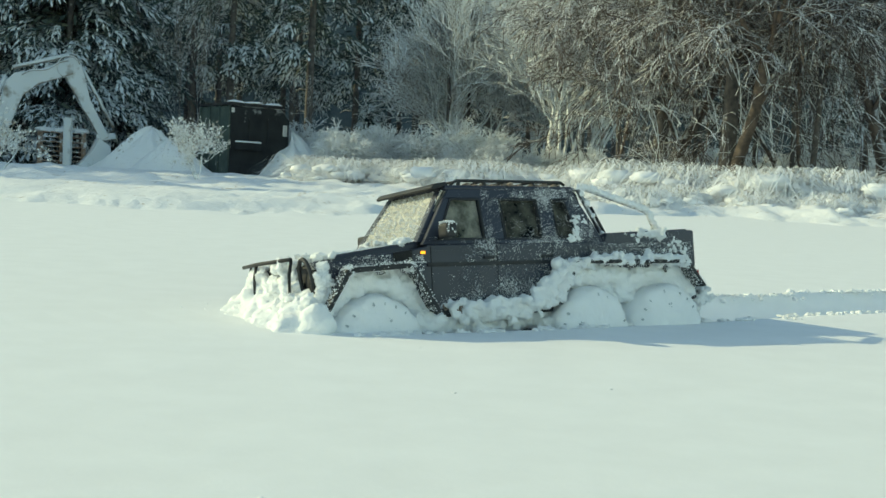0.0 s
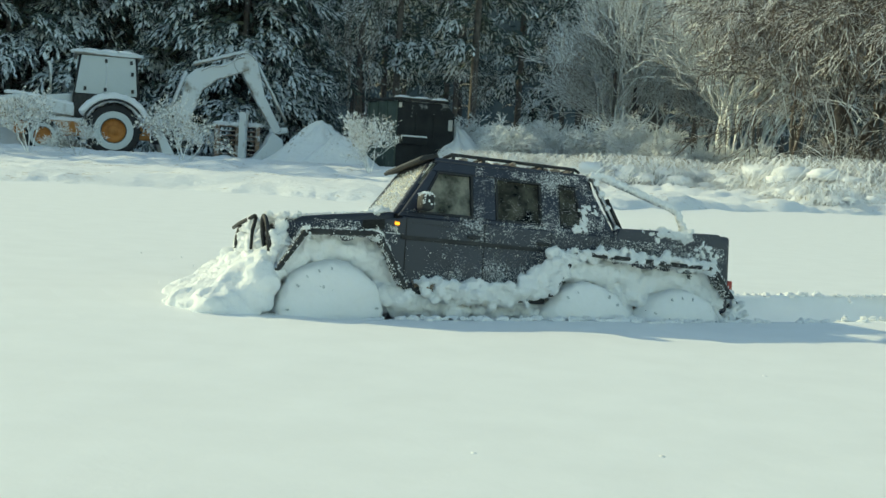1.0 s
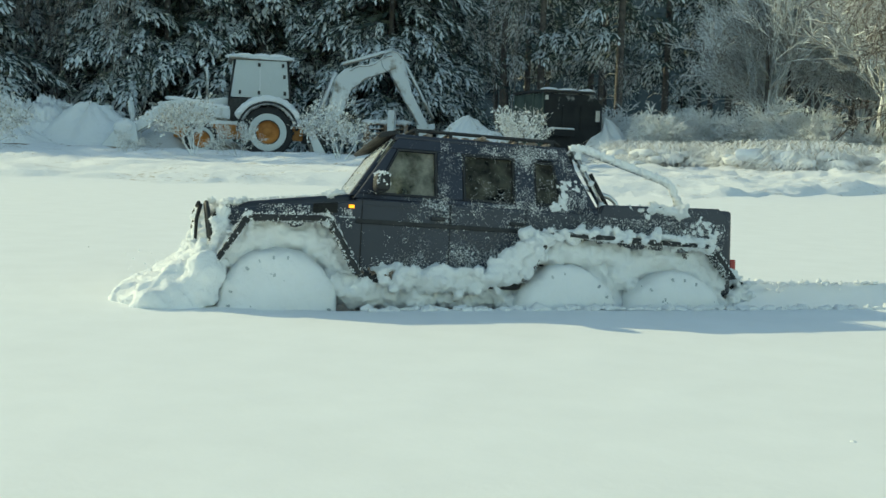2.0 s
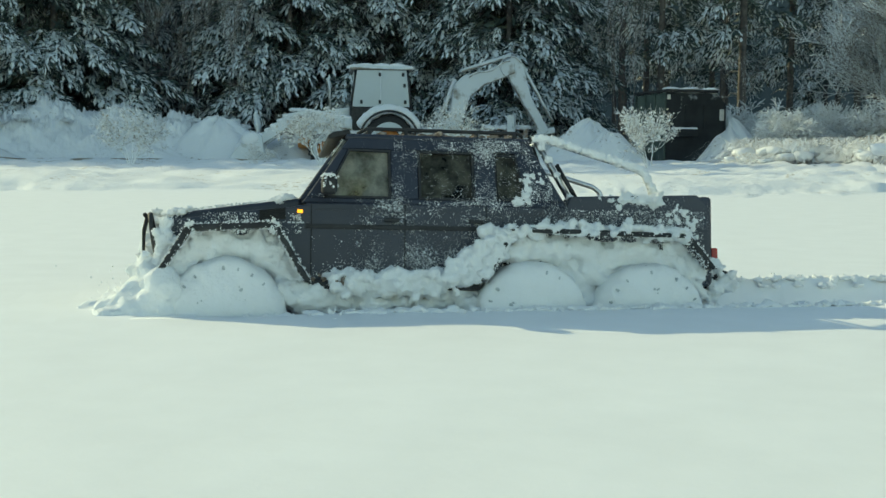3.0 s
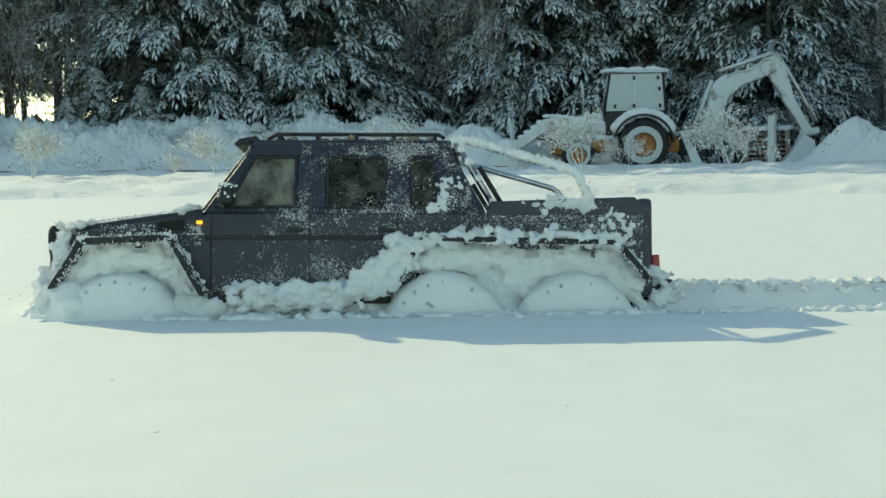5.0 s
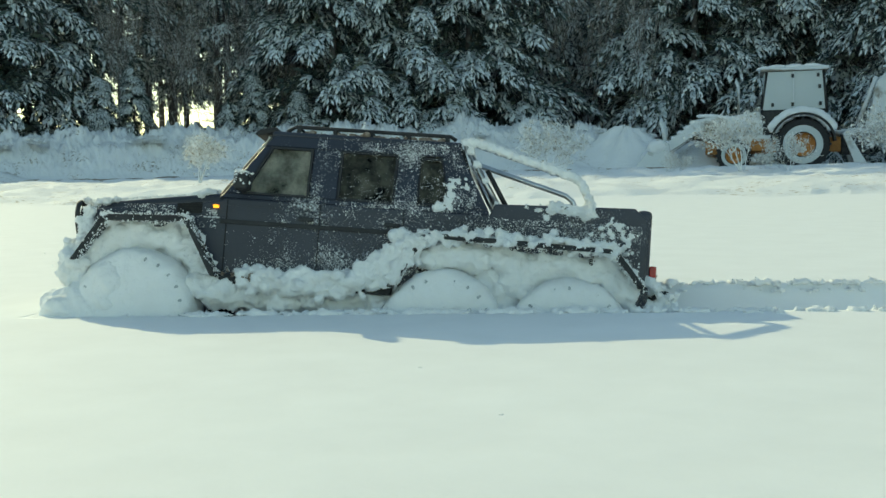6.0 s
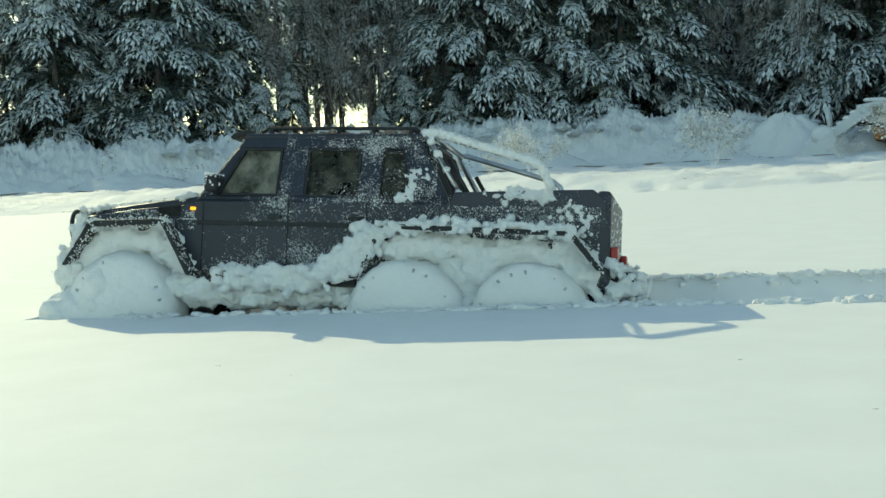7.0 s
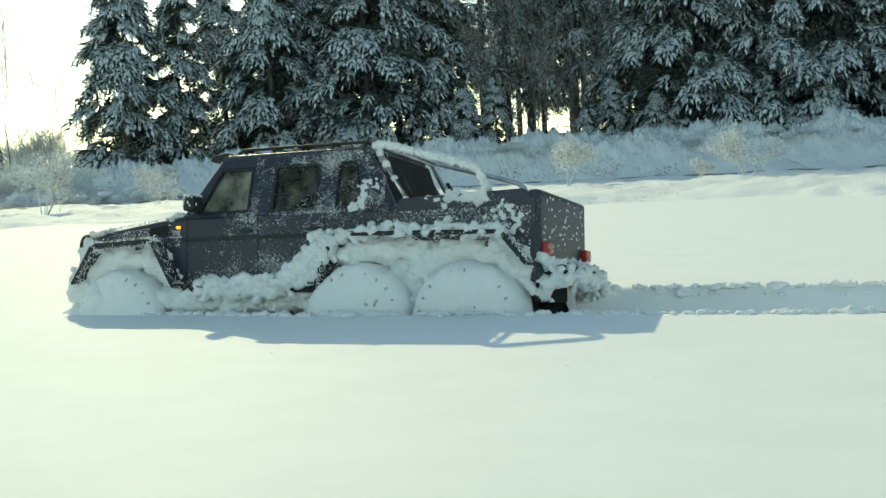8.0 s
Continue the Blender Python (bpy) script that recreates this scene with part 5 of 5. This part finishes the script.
tagged(part("flare_rime", crystals([(x, rng.uniform(0.102, 0.1228), z + rng.gauss(0, 0.0022), rng.uniform(0.0004, 0.0013)) for x, z in [(fl[k][0] + (fl[k + 1][0] - fl[k][0]) * u, fl[k][1] + (fl[k + 1][1] - fl[k][1]) * u) for fl in FLARES for k in (0, 1, 2, 3, 4, 6, 7, 8, 9, 10) for u in [rng.random() for i in range(260)]]], 41), CLUMP, truck, "rime on the wheel-arch flares"), kind="stuff")
tagged(part("bonnet_dusting", crystals([(x, rng.uniform(-0.083, 0.097), 0.1175 + (0.300 - x) * 0.132 + 0.0005, rng.uniform(0.0003, 0.0013)) for x in [rng.uniform(0.165, 0.298) for i in range(2400)]], 42), CLUMP, truck, "dusting of snow on the bonnet"), kind="stuff")


def heap(line, n, spread_x, spread_y, spread_z, r0, r1, rough=0.45, seed=0, sub=2):
    out = []
    for i in range(n):
        u = rng.random() * (len(line) - 1)
        k = min(int(u), len(line) - 2)
        a, b = Vector(line[k]), Vector(line[k + 1])
        q = a.lerp(b, u - k)
        out.append((q.x + rng.gauss(0, spread_x), q.y + rng.gauss(0, spread_y), q.z + rng.gauss(0, spread_z), rng.uniform(r0, r1), 0.9))
    return snowmass(out, min(0.0030, max(0.0018, r1 * 0.24)), r1 * 0.26, 2.2 / r1, seed, 4, 1, 0.3, n * 14, 0.0008)


# bank of packed snow from the sill up over the rear flare
part("sill_snow", heap([(0.115, 0.108, 0.044), (0.07, 0.110, 0.043), (0.02, 0.112, 0.043), (-0.005, 0.112, 0.056), (-0.030, 0.112, 0.074), (-0.052, 0.110, 0.094)], 380, 0.006, 0.004, 0.0065, 0.003, 0.0085, 0.5, 51), CLUMP, truck, "thick ridge of packed snow along the sill", True)
part("sill_slush", heap([(0.140, 0.106, 0.047), (0.112, 0.110, 0.044)], 22, 0.006, 0.003, 0.003, 0.002, 0.0042, 0.5, 52), MUD, truck, "brown slush on the sill", True)
part("flare_snow", heap([(-0.052, 0.113, 0.098), (-0.10, 0.114, 0.1055), (-0.16, 0.114, 0.1045), (-0.235, 0.114, 0.104), (-0.262, 0.112, 0.098)], 330, 0.007, 0.005, 0.0035, 0.002, 0.0056, 0.5, 53), CLUMP, truck, "snow lodged on the rear flare", True)
part("arch_snow", heap([(-0.055, 0.092, 0.074), (-0.11, 0.094, 0.090), (-0.165, 0.090, 0.083), (-0.155, 0.086, 0.055), (-0.205, 0.090, 0.088), (-0.266, 0.088, 0.078), (-0.276, 0.088, 0.045)], 190, 0.010, 0.004, 0.007, 0.007, 0.014, 0.4, 54), CLUMP, truck, "packed snow filling the rear arches", True)
part("front_arch_snow", heap([(0.294, 0.092, 0.052), (0.274, 0.094, 0.082), (0.235, 0.092, 0.087), (0.192, 0.092, 0.082), (0.166, 0.090, 0.048)], 170, 0.006, 0.003, 0.006, 0.008, 0.014, 0.35, 55), CLUMP, truck, "packed snow filling the front arch", True)
part("arch_snow", heap([(0.29, -0.10, 0.04), (0.23, -0.10, 0.085), (0.17, -0.10, 0.05), (-0.05, -0.10, 0.06), (-0.16, -0.10, 0.085), (-0.27, -0.10, 0.06)], 80, 0.012, 0.006, 0.008, 0.010, 0.018, 0.4, 56), CLUMP, truck, "", True)
part("bonnet_snow", heap([(0.300, -0.08, 0.115), (0.300, 0.068, 0.116), (0.285, 0.070, 0.119)], 170, 0.007, 0.008, 0.0025, 0.002, 0.0060, 0.5, 57), CLUMP, truck, "lump of snow on the bonnet's nose", True)
part("cowl_snow", heap([(0.163, -0.075, 0.137), (0.165, 0.075, 0.136), (0.19, 0.07, 0.131)], 60, 0.006, 0.004, 0.002, 0.003, 0.0065, 0.5, 58), CLUMP, truck, "", True)
part("bed_snow", heap([(-0.185, 0.093, 0.139), (-0.21, 0.094, 0.140), (-0.240, 0.095, 0.139)], 230, 0.008, 0.004, 0.0035, 0.0015, 0.0045, 0.5, 59), CLUMP, truck, "snow heaped on the bed rail", True)
part("bed_fill", heap([(-0.155, -0.05, 0.118), (-0.155, 0.05, 0.12), (-0.240, 0.05, 0.12), (-0.240, -0.05, 0.118)], 90, 0.008, 0.010, 0.003, 0.008, 0.014, 0.3, 60), CLUMP, truck, "snow lying in the bed", True)
part("flare_edge_snow", heap([(-0.030, 0.119, 0.052), (-0.046, 0.119, 0.078), (-0.060, 0.118, 0.102)], 150, 0.003, 0.002, 0.004, 0.002, 0.0048, 0.4, 68), CLUMP, truck, "snow clinging to the flare's leading edge", True)
part("wheel_gap_snow", heap([(-0.154, 0.084, 0.012), (-0.154, 0.084, 0.040), (-0.125, 0.080, 0.065), (-0.185, 0.080, 0.065), (0.192, 0.080, 0.060), (0.21, 0.082, 0.074)], 120, 0.006, 0.003, 0.006, 0.007, 0.012, 0.4, 69), CLUMP, truck, "snow packed between the wheels", True)
part("quarter_snow", snowmass([(-0.087 + rng.gauss(0, 0.006) - 0.25 * (z - 0.15), 0.0968 + tumble(z), z, rng.uniform(0.0016, 0.0034), 1.0) for z in [rng.uniform(0.132, 0.168) for i in range(48)]], 0.0012, 0.0016, 300, 61, 1, 1, 0.35, 500, 0.0009), CLUMP, truck, "patch of snow on the rear quarter", True)
part("tail_snow", heap([(-0.300, 0.094, 0.074), (-0.310, 0.085, 0.064), (-0.318, 0.06, 0.063), (-0.318, -0.08, 0.063)], 170, 0.004, 0.006, 0.0045, 0.002, 0.0045, 0.5, 62), CLUMP, truck, "snow on the rear bumper", True)
part("rear_skirt_snow", heap([(-0.296, 0.092, 0.034), (-0.322, 0.085, 0.050), (-0.328, 0.0, 0.050), (-0.324, -0.085, 0.042), (-0.296, -0.09, 0.030)], 200, 0.004, 0.007, 0.006, 0.003, 0.0068, 0.4, 67), CLUMP, truck, "snow dragged under the rear bumper", True)
part("corner_snow", snowmass([(-0.262 + rng.gauss(0, 0.012), 0.0975, 0.116 + rng.gauss(0, 0.012), rng.uniform(0.0018, 0.0036), 1.0) for i in range(60)], 0.0012, 0.0016, 300, 63, 1, 1, 0.35, 500, 0.0009), CLUMP, truck, "", True)
part("front_corner_snow", heap([(0.300, 0.096, 0.100), (0.298, 0.100, 0.085), (0.306, 0.098, 0.05)], 170, 0.004, 0.003, 0.007, 0.002, 0.0055, 0.5, 64), CLUMP, truck, "", True)
part("grille_snow", heap([(0.315, -0.085, 0.095), (0.315, 0.03, 0.095), (0.314, 0.035, 0.07), (0.314, -0.08, 0.07)], 200, 0.004, 0.010, 0.010, 0.004, 0.010, 0.4, 65), CLUMP, truck, "snow packed over the grille", True)
part("bumper_snow", heap([(0.324, -0.085, 0.05), (0.324, 0.06, 0.052), (0.318, 0.09, 0.050), (0.306, 0.100, 0.045)], 220, 0.005, 0.006, 0.010, 0.004, 0.010, 0.4, 66), CLUMP, truck, "snow caked over the front bumper", True)
# the bow wave of snow that the bumper pushes
bow = []
for i in range(420):
    y = rng.uniform(-0.125, 0.118)
    u = rng.random()
    e = abs(y) / 0.13
    top = 0.024 + 0.066 * (1 - u) ** 1.3 * (1 - 0.25 * e ** 3)
    bow.append((0.302 + 0.016 * e + 0.100 * u * (1 - 0.45 * e ** 2) + rng.gauss(0, 0.003), y, top - 0.085 * y - 0.055 * rng.random() ** 1.5 - 0.006, rng.uniform(0.013, 0.020), 0.8))
BOW = part("bow_wave", snowmass(bow, 0.003, 0.0020, 110, 71, 14, 2, 0.25, 2600, 0.0009), CLUMP, truck, "wave of loose powder snow pushed ahead of the bumper", True)
part("bow_crumbs", crystals([(0.33 + abs(rng.gauss(0, 0.032)), rng.uniform(-0.11, 0.115), 0.030 + abs(rng.gauss(0.0, 0.018)), rng.uniform(0.0004, 0.0012)) for i in range(260)], 72), CLUMP, BOW)
both("skirt_snow", lambda: heap([(0.168, 0.098, 0.034), (0.15, 0.088, 0.032), (0.08, 0.084, 0.030), (0.0, 0.084, 0.030), (-0.03, 0.085, 0.030)], 90, 0.009, 0.006, 0.006, 0.010, 0.017, 0.3, 73), CLUMP, "", True)


# wheels
HUB_Z = 0.006


def truck_wheel(x, sd):
    r = 0.060
    hub = part("wheel", lathe([(0.030, -0.021), (0.052, -0.0215), (r - 0.003, -0.019), (r - 0.002, 0), (r - 0.003, 0.019), (0.052, 0.0215), (0.030, 0.021)], 40), RUBBER, truck, "knobbly tyre packed with snow", True)
    lugs = bmesh.new()
    for k in range(22):
        for off in (-0.011, 0.011):
            b = box(-0.0038, 0.0038, off - 0.0055, off + 0.0055, r - 0.004, r + 0.0012, 0.0008, 1)
            bmesh.ops.rotate(b, verts=b.verts, cent=(0, 0, 0), matrix=Matrix.Rotation((k + 0.5 * (off > 0)) * 2 * math.pi / 22, 3, "Y"))
            join(lugs, b)
    part("tread", lugs, RUBBER, hub)
    prof = [(0.0001, 0.0312), (0.008, 0.0313), (0.016, 0.0311), (0.024, 0.0308), (0.032, 0.0303), (0.039, 0.0297), (0.044, 0.0290), (0.048, 0.0283), (0.0515, 0.0275), (0.0545, 0.0264), (0.0572, 0.0248), (0.0600, 0.0222), (0.0622, 0.0185), (0.0638, 0.013), (0.0645, 0.006), (0.0640, -0.022)]
    cap = lathe([(r_, sd * y_) for r_, y_ in prof], 120)
    off = rng.uniform(0, 50)
    keep = [rng.uniform(0.0, 1.0) for k in range(22)]
    for v in cap.verts:
        rad, a = math.hypot(v.co.x, v.co.z), math.atan2(v.co.z, v.co.x) / (2 * math.pi) * 22
        k = 0.0026 * noise.noise(v.co * 55 + Vector((off, 0, 0))) + 0.0014 * noise.noise(v.co * 190 + Vector((off, 0, 0)))
        v.co += v.co.normalized() * k
        # dents where the tread lugs press through
        dent = math.exp(-((rad - 0.0530) / 0.0042) ** 2) * max(0.0, math.cos((a - round(a)) * math.pi)) ** 3 * keep[round(a) % 22]
        v.co.y -= sd * 0.0030 * dent
    part("snow_cap", cap, CLUMP, hub, "disc of snow packed over the wheel", True)
    # grey lumps in the dents paint their shade darker
    marks = []
    for k in range(22):
        if keep[k] > 0.45:
            a = k * 2 * math.pi / 22
            marks += [(rr * math.cos(a), sd * yy, rr * math.sin(a), rng.uniform(0.0012, 0.0019), 1.0) for rr, yy in ((0.0518, 0.0256), (0.0535, 0.0250))]
    # bare wet spots nearer the hub
    for k in range(4):
        a, rr = rng.uniform(0, 6.28), rng.uniform(0.010, 0.035)
        for q in range(5):
            marks.append((rr * math.cos(a) + rng.gauss(0, 0.0022), sd * 0.0286, rr * math.sin(a) + rng.gauss(0, 0.0022), rng.uniform(0.0012, 0.0026), 1.0))
    part("dent_shade_and_hub_marks", lumps(marks, 0.5, 1, 1, 80), GREY_MARK, hub, "grey marks: painted shade of the lug dents, and wet wheel spokes showing through the snow")
    hub.location = (x, sd * 0.096, HUB_Z)
    return hub


WHEELS = [(truck_wheel(x, sd), x, sd) for x in (0.2375, -0.088, -0.221) for sd in (1, -1)]


for ob in truck.children_recursive:
    if ob.name.split(".")[0] in ("bow_crumbs", "rack_snow", "dent_shade_and_hub_marks", "tailgate_crust", "mirror_snow"):
        tagged(ob, kind="stuff")


# ---- what moves ----
def motions():
    walk(truck, [(t, pose(x, y, z, r, -p, 180 + h)) for t, x, y, z, h, p, r in TRUCK_PATH])
    ts = [row[0] for row in TRUCK_PATH]
    # the bow wave swells and sinks with the truck's speed
    for_bow = (-0.008, 0.0, -0.004, -0.004, -0.024, -0.006, -0.028, -0.044, -0.060, -0.060, -0.060, -0.044, -0.056)
    walk(BOW, [(t, pose(dx, 0, 0.12 * dx)) for t, dx in zip(ts, for_bow)])
    dist = [0.0]
    for a, b in zip(TRUCK_PATH, TRUCK_PATH[1:]):
        dist.append(dist[-1] + math.hypot(b[1] - a[1], b[2] - a[2]))
    for wheel, x, sd in WHEELS:
        rows = []
        for k in range(41):
            t = 0.2 * k
            rows.append((t, pose(x, sd * 0.096, HUB_Z, 0, math.degrees(np.interp(t, ts, dist) / 0.060 * 1.05), 0)))
        walk(wheel, rows)
    along = [to_sw(row[1], row[2])[0] for row in TRUCK_PATH]
    for s, ob, (x, y) in SLABS:
        t0, t1 = float(np.interp(s - 0.325, along, ts)), float(np.interp(s - 0.20, along, ts))
        rows = [(0.0, pose(x, y, 0))] + ([(t0, pose(x, y, 0))] if t0 > 0.05 else []) + ([(min(t1, 7.95), pose(x, y, -0.052))] if t1 > t0 + 0.04 else []) + [(8.0, pose(x, y, -0.052 if t0 < 7.8 else 0))]
        walk(ob, rows)
    for s, ob, (x, y) in LIPS:
        t0, t1 = float(np.interp(s - 0.31, along, ts)), float(np.interp(s - 0.17, along, ts))
        rows = [(0.0, pose(x, y, -0.03))] + ([(t0, pose(x, y, -0.03))] if t0 > 0.05 else []) + ([(min(t1, 7.95), pose(x, y, 0))] if t1 > t0 + 0.04 else []) + [(8.0, pose(x, y, 0 if t0 < 7.8 else -0.03))]
        walk(ob, rows)


motions()
